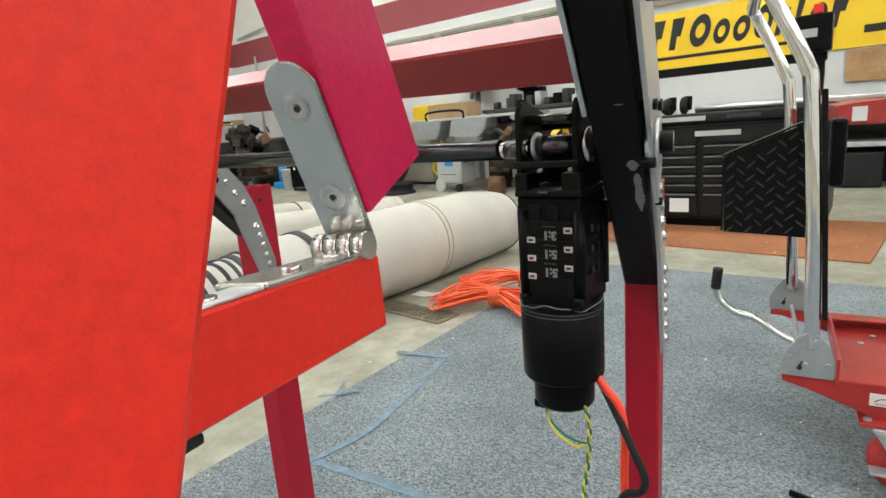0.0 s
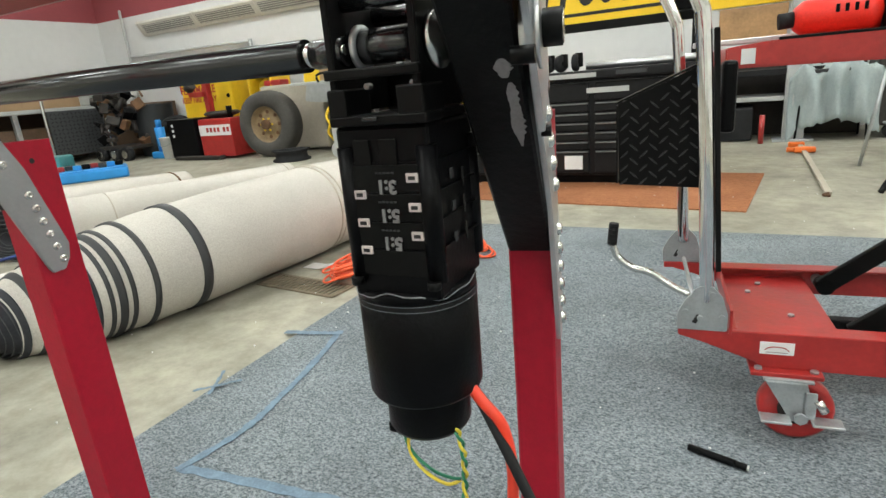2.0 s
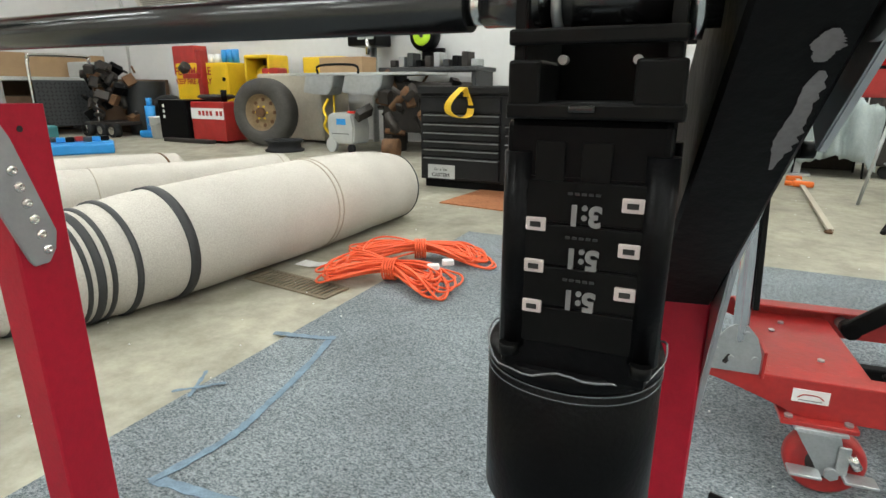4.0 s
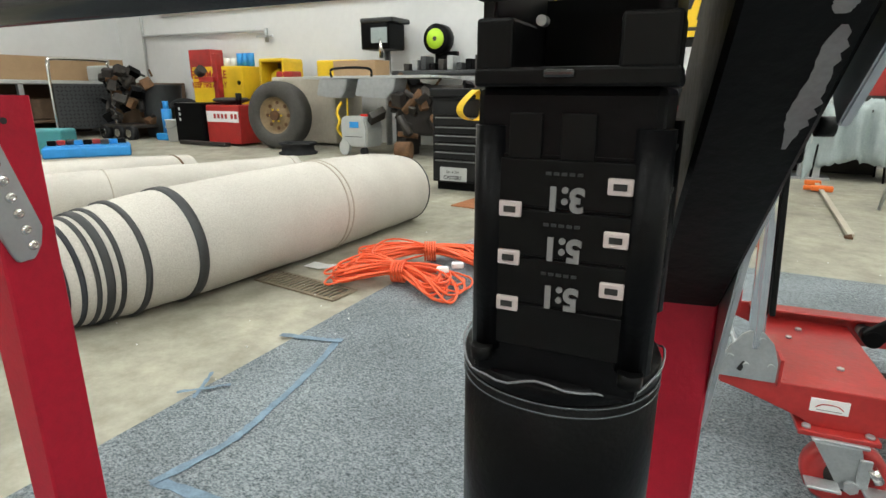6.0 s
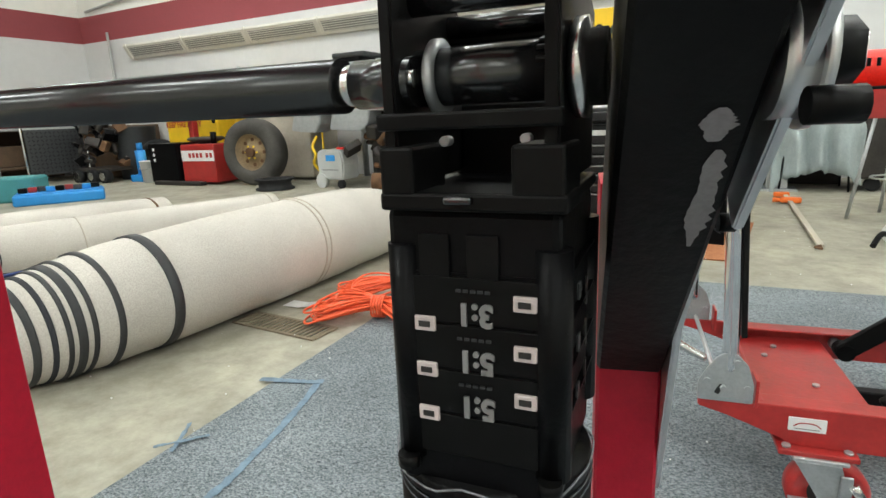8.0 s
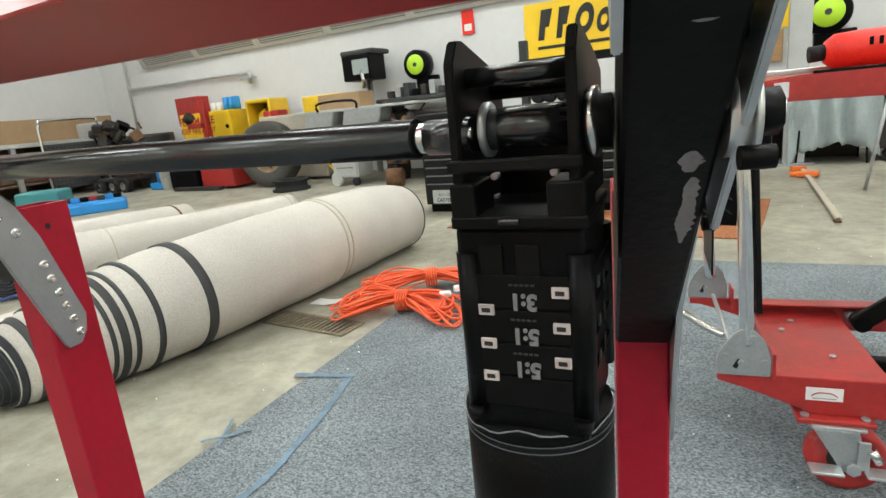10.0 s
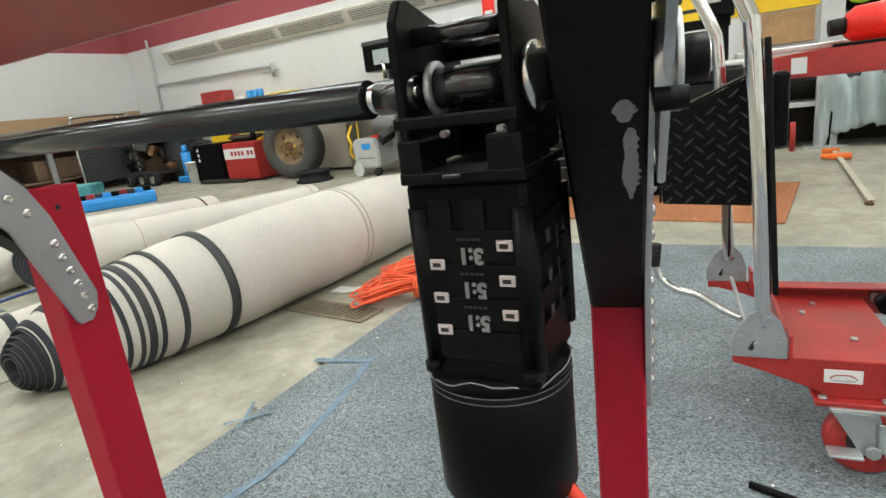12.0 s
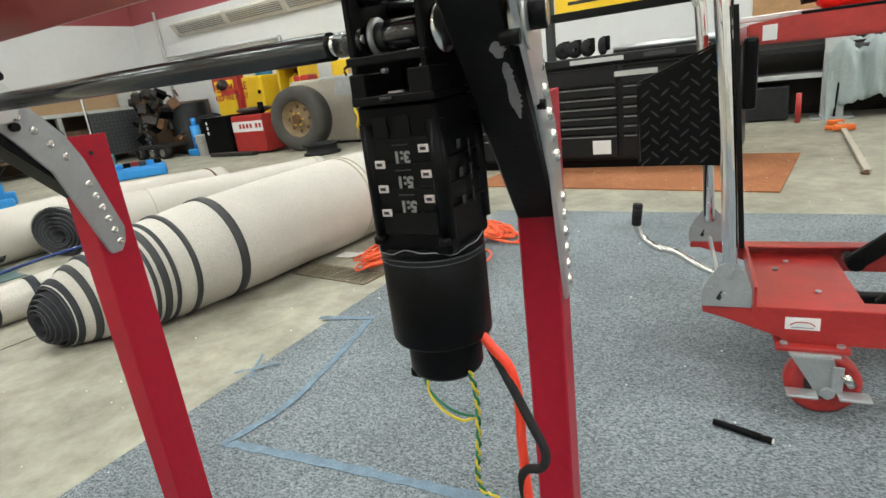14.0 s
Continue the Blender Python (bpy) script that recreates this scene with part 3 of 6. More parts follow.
def cord():
    """Two tied hanks of orange extension cord."""
    t = thing("extension_cord", "hank of orange extension cord tied in the middle, on the carpet", "extension cord", pose(0.265, 2.42, 0.01, 0, 0, -3))
    rnd = random.Random(7)

    def hank(cx, cy, rz, w, h, n, name, fan):
        """Long loops bound at the middle; the right-hand lobes fan out on the carpet."""
        for i in range(n):
            bm = bmesh.new()
            pts = []
            wl, wr = w * rnd.uniform(0.78, 1.05), w * rnd.uniform(0.62, 1.12)
            hl, hr = h * rnd.uniform(0.25, 1.0), h * rnd.uniform(0.25, 0.95)
            lean_l, lean_r = rnd.uniform(-0.25, 0.25), rnd.uniform(-fan, fan * 0.55)
            ox, oy = rnd.uniform(-0.015, 0.015), rnd.uniform(-0.014, 0.014)
            zb, ph = 0.075 * rnd.random(), rnd.uniform(0, 6.28)
            for k in range(44):
                a = 2 * math.pi * k / 44
                right = math.sin(a) > 0
                x = (wr if right else wl) * math.sin(a)
                y = (hr if right else hl) * math.sin(2 * a) * (0.4 + 0.6 * abs(math.sin(a)))
                y += (lean_r if right else -lean_l) * x * abs(math.sin(a))
                fl = min(1.0, abs(x) / (w * 0.9))
                z = 0.006 + (0.03 + zb * 0.55) * (1 - fl * fl) + zb * (0.2 if right else 0.75) * fl + 0.004 * math.sin(a * 3 + ph)
                pts.append((cx + ox + x * math.cos(rz) - y * math.sin(rz), cy + oy + x * math.sin(rz) + y * math.cos(rz), max(0.006, z)))
            sweep(bm, pts, 0.0047, 6, True)
            part(name, bm, ORANGE, t)
        bm = bmesh.new()
        for k in range(5):
            q = []
            for j in range(14):
                a = 2 * math.pi * j / 14
                q.append((cx + (k - 2) * 0.011 * math.cos(rz) - 0.045 * math.cos(a) * math.sin(rz), cy + (k - 2) * 0.011 * math.sin(rz) + 0.045 * math.cos(a) * math.cos(rz), 0.05 + 0.042 * math.sin(a)))
            sweep(bm, q, 0.0047, 6, True)
        part("binding", bm, ORANGE, t)
    hank(-0.045, 0.03, -0.33, 0.27, 0.15, 19, "cord_loop", 0.75)
    hank(0.10, 0.31, -0.06, 0.30, 0.15, 19, "cord_loop", 0.4)
    part("plug", B((0.20, 0.09, 0.05), (0.05, 0.028, 0.025), 0.006), WHITE, t, "white plug end")
    part("socket_end", B((0.13, 0.02, 0.055), (0.05, 0.028, 0.025), 0.006), WHITE, t, "white socket end")


# ---- the machine: legs, slanting tubes, shaft, gear motor ----
SL = math.atan2(0.709, 0.705)


def hollow(bm, a, b, w, h, th, side):
    """Rectangular tube from a to b; w across side, h across the other way."""
    a, b, side = Vector(a), Vector(b), Vector(side).normalized()
    d = (b - a).normalized()
    o = d.cross(side)
    m = Matrix(((side.x, o.x, d.x, a.x), (side.y, o.y, d.y, a.y), (side.z, o.z, d.z, a.z), (0, 0, 0, 1)))
    n = (b - a).length
    vs = []
    loops = []
    for z in (0, n):
        lo = []
        for ww, hh in ((w / 2, h / 2), (w / 2 - th, h / 2 - th)):
            c = 0.0016 if ww == w / 2 else 0.0
            q = [(-ww + c, -hh), (ww - c, -hh), (ww, -hh + c), (ww, hh - c), (ww - c, hh), (-ww + c, hh), (-ww, hh - c), (-ww, -hh + c)]
            lo.append([bm.verts.new(m @ Vector((x, y, z))) for x, y in q])
        loops.append(lo)
    for k in range(8):
        j = (k + 1) % 8
        bm.faces.new((loops[0][0][k], loops[0][0][j], loops[1][0][j], loops[1][0][k]))
        bm.faces.new((loops[0][1][j], loops[0][1][k], loops[1][1][k], loops[1][1][j]))
        bm.faces.new((loops[0][0][j], loops[0][0][k], loops[0][1][k], loops[0][1][j]))
        bm.faces.new((loops[1][0][k], loops[1][0][j], loops[1][1][j], loops[1][1][k]))
    bmesh.ops.recalc_face_normals(bm, faces=bm.faces)


def gusset_outline():
    """Plate outline in (y, z): y away from the leg's front, z from the tube's foot."""
    return [(0.007, -0.065), (0.011, -0.071), (0.025, -0.071), (0.033, -0.061), (0.037, -0.045), (0.012, 0.04), (-0.003, 0.07), (-0.066, 0.139), (-0.08, 0.141), (-0.093, 0.127), (-0.092, 0.113), (-0.028, 0.033)]


def machine():
    t = thing("machine_frame", "red and black tubular frame with cross shaft", "machine frame")
    ct, st = math.cos(SL), math.sin(SL)
    ang = -24.8
    W = 0.03
    # each side stands in a frame of its own: x across, y away from the leg's front face
    for name, ox, oy, zj, sgn in (("left", -0.215 - 0.5 * W * 0.908, 0.804 + 0.5 * W * 0.42, 0.692, 1), ("right", 0.2305, 0.541, 0.665, 1)):
        F = pose(ox, oy, 0, 0, 0, ang)

        def put(bm):
            bmesh.ops.transform(bm, matrix=F, verts=bm.verts)
            return bm
        bm = bmesh.new()
        hollow(bm, (0, 0.0254, 0.006), (0, 0.0254, zj + (0.066 if name == "left" else 0.09)), W, 0.0508, 0.003, (1, 0, 0))
        part("leg", put(bm), RED, t, "crimson rectangular tube leg")
        part("foot", put(B((0, 0.0254, 0.006), (0.06, 0.09, 0.012), 0.003)), ALU, t)
        z0 = zj + 0.0254 / ct
        bm = bmesh.new()
        a = Vector((0, 0, z0))
        hollow(bm, a + Vector((0, ct, -st)) * 0.04, a + Vector((0, -ct, st)) * 0.68, W, 0.0508, 0.003, (1, 0, 0))
        bmesh.ops.bisect_plane(bm, geom=bm.verts[:] + bm.edges[:] + bm.faces[:], plane_co=(0, -0.0003, 0), plane_no=(0, 1, 0), clear_outer=True)
        part("slant_tube", put(bm), BLACK, t, "black painted rectangular tube, scraped")
        x = W / 2
        bm = bmesh.new()
        prism(bm, [(q[0], q[1] + zj) for q in gusset_outline()], 0.0032, Matrix(((0, sgn, 0, x), (1, 0, 0, 0), (0, 0, 1, 0), (0, 0, 0, 1))), 0.0008)
        gp = part("gusset_plate", put(bm), PLATE if name == "left" else ALU, t, "grey metal gusset plate with rivets")
        for k in range(12):
            q = Vector((0.025 - 0.0035 * k, -0.059 + 0.0145 * k)) if k < 6 else Vector((-0.009 - 0.0128 * (k - 6), 0.047 + 0.0155 * (k - 6)))
            bm = bmesh.new()
            lathe(bm, [(0.0001, 0.0006), (0.0013, 0.0006), (0.0016, 0.0026), (0.0022, 0.0032), (0.0036, 0.0026), (0.0046, 0.001), (0.0048, 0)], Matrix(((0, 0, 1, x + 0.003), (1, 0, 0, q.x), (0, 1, 0, q.y + zj), (0, 0, 0, 1))), 12)
            part("rivet", put(bm), STEEL, gp)
        if name == "left":
            part("leg_hole", put(C((x - 0.001, 0.024, 0.738), (x + 0.0004, 0.024, 0.738), 0.0028, 12)), BLKPRINT, t)
            hy, hz = -0.068, 0.80
            hub = part("bearing_hub", put(C((x + 0.003, hy, hz), (x + 0.014, hy, hz), 0.02, 28)), ALU, t, "aluminium bearing hub")
            for k in range(6):
                a = k * 1.047
                part("bolt", put(C((x, hy + 0.028 * math.cos(a), hz + 0.028 * math.sin(a)), (x + 0.009, hy + 0.028 * math.cos(a), hz + 0.028 * math.sin(a)), 0.0045, 10)), BLKMET, hub)
        else:
            hy, hz = -0.118, 0.797
            for px, u0, u1, lo, hi in ((x + 0.0034, 0.10, 0.46, -0.0275, 0.030), (-x - 0.0034, 0.19, 0.46, -0.0275, 0.026)):
                axis, perp = Vector((-ct, st)), Vector((st, ct))
                org = Vector((0, z0))
                poly = [org + axis * u + perp * v for u, v in ((u0, lo), (u1, lo), (u1, hi), (u0 + 0.03, hi), (u0, hi - 0.02))]
                bm = bmesh.new()
                prism(bm, [(q.x, q.y) for q in poly], 0.003, Matrix(((0, 1, 0, px), (1, 0, 0, 0), (0, 0, 1, 0), (0, 0, 0, 1))), 0.0006)
                ap = part("tube_plate", put(bm), ALU, t, "bare aluminium plate bolted along the tube")
                if px > 0:
                    for u in (0.25, 0.33, 0.41):
                        c = org + axis * u
                        part("bolt", put(C((px + 0.003, c.x, c.y), (px + 0.008, c.x, c.y), 0.0042, 12)), BLKMET, ap)
            hub = part("bearing_hub", put(C((x + 0.001, hy, hz), (x + 0.0075, hy, hz), 0.0135, 28)), ALU, t, "round aluminium bearing hub")
            part("flange", put(C((x + 0.0075, hy, hz), (x + 0.0093, hy, hz), 0.0158, 28)), ALU, hub)
            part("shaft_nut", put(C((x + 0.0093, hy, hz), (x + 0.0172, hy, hz), 0.0075, 6)), BLKMET, hub, "black hexagon nut")
            part("nut_face", put(C((x + 0.0172, hy, hz), (x + 0.0177, hy, hz), 0.0066, 6)), STEEL, hub)
            for k in range(3):
                a = k * 1.3 + 0.9
                part("bolt", put(C((x, hy + 0.03 * math.cos(a), hz + 0.03 * math.sin(a)), (x + 0.009, hy + 0.03 * math.cos(a), hz + 0.03 * math.sin(a)), 0.0034, 12)), BLKMET, hub)
            part("bolt", put(C((x + 0.003, -0.075, 0.752), (x + 0.0078, -0.075, 0.752), 0.003, 12)), BLKMET, hub)
            # scrape marks on the underside
            nrm = Vector((0, -st, -ct))
            for u0, u1, w, off in ((0.114, 0.158, 0.0030, 0.009), (0.161, 0.172, 0.0036, 0.007), (0.222, 0.223, 0.003, 0.004)):
                bm = bmesh.new()
                rnd = random.Random(int(u0 * 1000))
                vs = []
                n = 22
                for k in range(n):
                    u = u0 + (u1 - u0) * k / (n - 1)
                    c = Vector((off, 0, zj)) + Vector((0, -ct, st)) * u + nrm * 0.0004
                    e = w * min(1, 3 * k / n + 0.3) * min(1, (n - 1 - k) * 0.25 + 0.25) * (0.95 + 0.2 * math.sin(k * 0.5 + u0 * 90))
                    vs.append((bm.verts.new(c + Vector((-e * rnd.uniform(0.85, 1.05), 0, 0))), bm.verts.new(c + Vector((e * rnd.uniform(0.65, 1.2), 0, 0)))))
                for a, b in zip(vs, vs[1:]):
                    bm.faces.new((a[0], a[1], b[1], b[0]))
                part("scrape_mark", put(bm), SCRAPE, t, "bare metal scrape")
    # cross shaft
    d = Vector((0.813, -0.582, -0.004))
    o = Vector((0.1, 0.489, 0.797))
    part("cross_shaft", C(o + d * 0.006, o - d * 0.46, 0.0078, 28), BLKSHAFT, t, "polished black round shaft")
    part("shaft_collar", C(o + d * 0.0062, o + d * 0.0115, 0.0058, 28), STEEL, t, "silver shaft collar")
    part("shaft_sleeve", C(o + d * 0.0115, o + d * 0.030, 0.0068, 28), BLKSHAFT, t)
    # cross beam between the slanting tubes
    a, b = Vector((0.150, 0.4155, 0.8584)), Vector((-0.342, 0.847, 0.877))
    bm = bmesh.new()
    hollow(bm, a, b, 0.038, 0.022, 0.003, (-0.295, -0.64, 0.709))
    part("cross_beam", bm, BEAMRED, t, "glossy red rectangular tube cross beam")


def gear_motor():
    """Planetary gear motor hanging from its bracket on the shaft."""
    t = thing("gear_motor", "black planetary gear motor hanging from a shaft bracket", "gear motor", GM)
    # bracket: two side plates, rods, spool, cross bars
    prof = [(-0.030, 0.768), (0.028, 0.768), (0.028, 0.8165), (0.012, 0.8225), (-0.017, 0.830), (-0.024, 0.8295), (-0.0295, 0.8215)]
    for x in (-0.0235, 0.0195):
        bm = bmesh.new()
        prism(bm, prof, 0.0038, Matrix(((0, 1, 0, x), (1, 0, 0, 0), (0, 0, 1, 0), (0, 0, 0, 1))), 0.0006)
        part("side_plate", bm, BLKMET, t, "black metal side plate")
    part("top_rod", C((-0.021, -0.016, 0.8165), (0.021, -0.016, 0.8165), 0.0036, 20), BLKSHAFT, t, "polished black spacer rod")
    part("rear_rod", C((-0.021, 0.012, 0.8135), (0.021, 0.012, 0.8135), 0.0036, 20), BLKSHAFT, t, "polished black spacer rod")
    part("rear_bar", B((0, 0.014, 0.8125), (0.043, 0.006, 0.009), 0.001), BLKMET, t)
    part("spool", C((-0.021, -0.013, 0.797), (0.0205, -0.013, 0.797), 0.0078, 28), BLKSHAFT, t, "polished dark shaft between the plates")
    for k in range(7):
        a = 0.3 + k * 0.42
        part("thread_ridge", C((0.0155, -0.013 - 0.0079 * math.cos(a), 0.797 + 0.0079 * math.sin(a)), (0.0195, -0.013 - 0.0079 * math.cos(a), 0.797 + 0.0079 * math.sin(a)), 0.0007, 6), BLKMET, t)
    bm = bmesh.new()
    lathe(bm, [(0.0079, -0.001), (0.0085, -0.0016), (0.0092, -0.0006), (0.0098, -0.0014), (0.0104, -0.001), (0.0104, 0.0012), (0.0079, 0.0014)], Matrix(((0, 0, 1, -0.0135), (1, 0, 0, -0.013), (0, 1, 0, 0.797), (0, 0, 0, 1))), 32)
    part("bearing", bm, ZINC, t, "steel flanged bearing")
    bm = bmesh.new()
    lathe(bm, [(0.001, 0.0), (0.0115, 0.0), (0.0125, 0.001), (0.0125, 0.004), (0.0095, 0.0045), (0.0095, 0.0085), (0.001, 0.0085)], Matrix(((0, 0, 1, 0.0236), (1, 0, 0, -0.013), (0, 1, 0, 0.797), (0, 0, 0, 1))), 28)
    part("bearing", bm, STEEL, t, "bright steel flanged bushing")
    part("screw", C((-0.0235, -0.022, 0.795), (-0.0258, -0.022, 0.795), 0.003, 12), BLKMET, t)
    part("screw", C((-0.0185, -0.0235, 0.7965), (-0.0165, -0.0235, 0.7965), 0.0024, 12), STEEL, t)
    part("cross_bar", B((0, -0.0305, 0.7853), (0.049, 0.004, 0.0045), 0.0008), BLKMET, t)
    for x, w in ((-0.0195, 0.010), (0.0185, 0.0135)):
        part("block", B((x, -0.0205, 0.7725), (w, 0.023, 0.013), 0.001), BLKMET, t)
    part("front_bar", B((0.0005, -0.0235, 0.7645), (0.051, 0.017, 0.005), 0.001), BLKMET, t)
    part("shelf", B((0, 0.004, 0.7645), (0.050, 0.046, 0.004), 0.001), BLKMET, t)
    part("lock_tab", B((-0.002, -0.0325, 0.7652), (0.008, 0.003, 0.0022), 0.0008), BLKSHAFT, t)
    for x, y in ((-0.0115, -0.017), (0.0105, -0.012)):
        part("screw", C((x, y, 0.7795), (x, y + 0.004, 0.7795), 0.0015, 10), ZINC, t)
    part("back_plate", B((-0.001, 0.022, 0.776), (0.042, 0.003, 0.028), 0.0005), BLKMET, t)
    # gearbox body in sections with corner posts
    gb = part("gearbox", B((-0.001, 0, 0.719), (0.049, 0.056, 0.0862), 0.0022), BLKPLA, t, "black gearbox housing with three ratio stages")
    for sx in (-1, 1):
        part("corner_post", C((sx * 0.0212, -0.0252, 0.686), (sx * 0.0212, -0.0252, 0.752), 0.0052, 14), BLKPLA, gb)
        part("corner_screw", C((sx * 0.0215, -0.0305, 0.6835), (sx * 0.0215, -0.0305, 0.6875), 0.0034, 12), BLKMET, gb)
        part("corner_post", C((sx * 0.0212, 0.0252, 0.686), (sx * 0.0212, 0.0252, 0.752), 0.0052, 14), BLKPLA, gb)
    for k, z in enumerate((0.7445, 0.7305, 0.7165, 0.7025)):
        part("stage_plate", B((0.0, -0.0283, z - 0.0075), (0.036, 0.0012, 0.0132), 0.0004), BLKMET, gb)
        part("stage_rib", B((0.0, 0, z - 0.0002), (0.0508, 0.0568, 0.0007), 0), BLKPLA, gb)
    for x in (-0.011, 0.003):
        part("top_window", B((x, -0.0288, 0.7495), (0.009, 0.0008, 0.012), 0.0003), BLKMET, gb)
    for body, z in (("3:1", 0.7335), ("5:1", 0.7195), ("5:1", 0.7055)):
        text(body, 0.0088, GREYPRINT, pose(0.0005, -0.0292, z, 90, 0, 0) @ pose(0, 0, 0, 0, 0, 180), gb, "ratio_mark", 0.00035)
        for q in range(5):
            part("small_print", B((-0.0042 + 0.0021 * q, -0.0292, z + 0.0064), (0.0014, 0.0005, 0.0008), 0), DKGREY, gb)
    for k in range(3):
        for x, z in ((-0.0145, 0.7295 - 0.014 * k), (0.0145, 0.7375 - 0.014 * k)):
            sq = part("indicator", B((x, -0.0291, z), (0.0064, 0.0014, 0.0044), 0.0004), PINKW, gb, "pale indicator window")
            part("indicator_slot", B((x, -0.0299, z), (0.0034, 0.0005, 0.0017), 0), BLKPRINT, sq)
    for k in range(3):
        part("side_mark", B((0.0252, -0.008, 0.736 - 0.016 * k), (0.0006, 0.004, 0.005), 0), DKGREY, gb)
        part("side_slot", B((0.0252, 0.006, 0.732 - 0.014 * k), (0.0006, 0.002, 0.009), 0), BLKPRINT, gb)
    # clear sealing film at the joint
    bm = bmesh.new()
    pts = []
    for k in range(48):
        a = 2 * math.pi * k / 48
        pts.append((-0.004 + 0.0331 * math.cos(a), 0.0331 * math.sin(a), 0.6775 + 0.0022 * math.sin(4 * a + 1.2) + 0.0008 * math.sin(11 * a)))
    sweep(bm, pts, 0.0004, 5, True)
    part("seal_film", bm, FILMEDGE, t, "thin clear film edge")
    for z in (0.6725, 0.6695):
        bm = bmesh.new()
        sweep(bm, [(-0.004 + 0.0327 * math.cos(k * math.pi / 24), 0.0327 * math.sin(k * math.pi / 24), z + 0.0004 * math.sin(k * 0.4)) for k in range(48)], 0.0003, 5, True)
        part("film_crease", bm, FILM, t, "crease of clear film")
    bm = bmesh.new()
    lathe(bm, [(0.001, 0.679), (0.0318, 0.679), (0.0326, 0.677), (0.0326, 0.6735), (0.0318, 0.673), (0.0326, 0.6725), (0.0326, 0.6160), (0.0316, 0.6140), (0.0259, 0.6130), (0.001, 0.6130)], pose(-0.004, 0, 0), 56)
    can = part("motor_can", bm, BLKPLA, t, "black cylindrical motor can")
    bm = bmesh.new()
    lathe(bm, [(0.001, 0.614), (0.024, 0.614), (0.0244, 0.6126), (0.0244, 0.5915), (0.0228, 0.5885), (0.001, 0.588)], pose(-0.004, 0, 0), 48)
    part("end_cap", bm, BLKPLA, can)
    part("cap_foot", B((-0.0195, -0.009, 0.587), (0.012, 0.011, 0.007), 0.0015), BLKPLA, can)
    part("cap_notch", B((-0.0145, -0.016, 0.5895), (0.005, 0.006, 0.006), 0.001), BLKPLA, can)
    part("seam_ring", C((-0.004, 0, 0.6127), (-0.004, 0, 0.6133), 0.0256, 48), DKGREY, can)
    # wires
    part("red_wire", S([(0.021, -0.004, 0.621), (0.032, -0.006, 0.609), (0.043, -0.006, 0.595), (0.047, -0.006, 0.57), (0.046, -0.005, 0.54), (0.045, 0, 0.50), (0.042, 0.01, 0.43), (0.03, 0.03, 0.33)], 0.0033, 10), WIRER, t, "thick red power wire")
    part("black_wire", S([(0.026, -0.002, 0.614), (0.036, -0.006, 0.598), (0.046, -0.010, 0.582), (0.056, -0.012, 0.562), (0.064, -0.012, 0.542), (0.06, -0.01, 0.528), (0.048, -0.006, 0.52), (0.042, 0.0, 0.50), (0.04, 0.02, 0.42), (0.03, 0.03, 0.33)], 0.0030, 10), RUBBER, t, "thick black power wire")
    bmg, bmy = bmesh.new(), bmesh.new()
    base = smoothpath([(0.016, -0.010, 0.594), (0.0215, -0.014, 0.58), (0.0215, -0.015, 0.56), (0.019, -0.015, 0.535), (0.016, -0.014, 0.515), (0.019, -0.013, 0.50), (0.028, -0.01, 0.49), (0.03, 0.01, 0.40), (0.03, 0.03, 0.33)], 22)
    for bmx, ph in ((bmg, 0), (bmy, math.pi)):
        sweep(bmx, [p + 0.0012 * Vector((math.cos(i * 0.42 + ph), math.sin(i * 0.42 + ph), 0)) for i, p in enumerate(base)], 0.0010, 6)
    part("signal_wire", bmg, WIREG, t, "thin green twisted signal wire")
    part("signal_wire", bmy, WIREY, t, "thin yellow twisted signal wire")
    part("signal_wire", S([(-0.015, -0.012, 0.590), (-0.0135, -0.016, 0.582), (-0.007, -0.018, 0.574), (0.004, -0.018, 0.566), (0.014, -0.017, 0.563), (0.019, -0.015, 0.562)], 0.0010, 6), WIREG, t)
    part("signal_wire", S([(-0.011, -0.012, 0.590), (-0.0115, -0.017, 0.580), (-0.007, -0.019, 0.571), (0.002, -0.019, 0.563), (0.012, -0.018, 0.559), (0.019, -0.015, 0.561)], 0.0010, 6), WIREY, t)


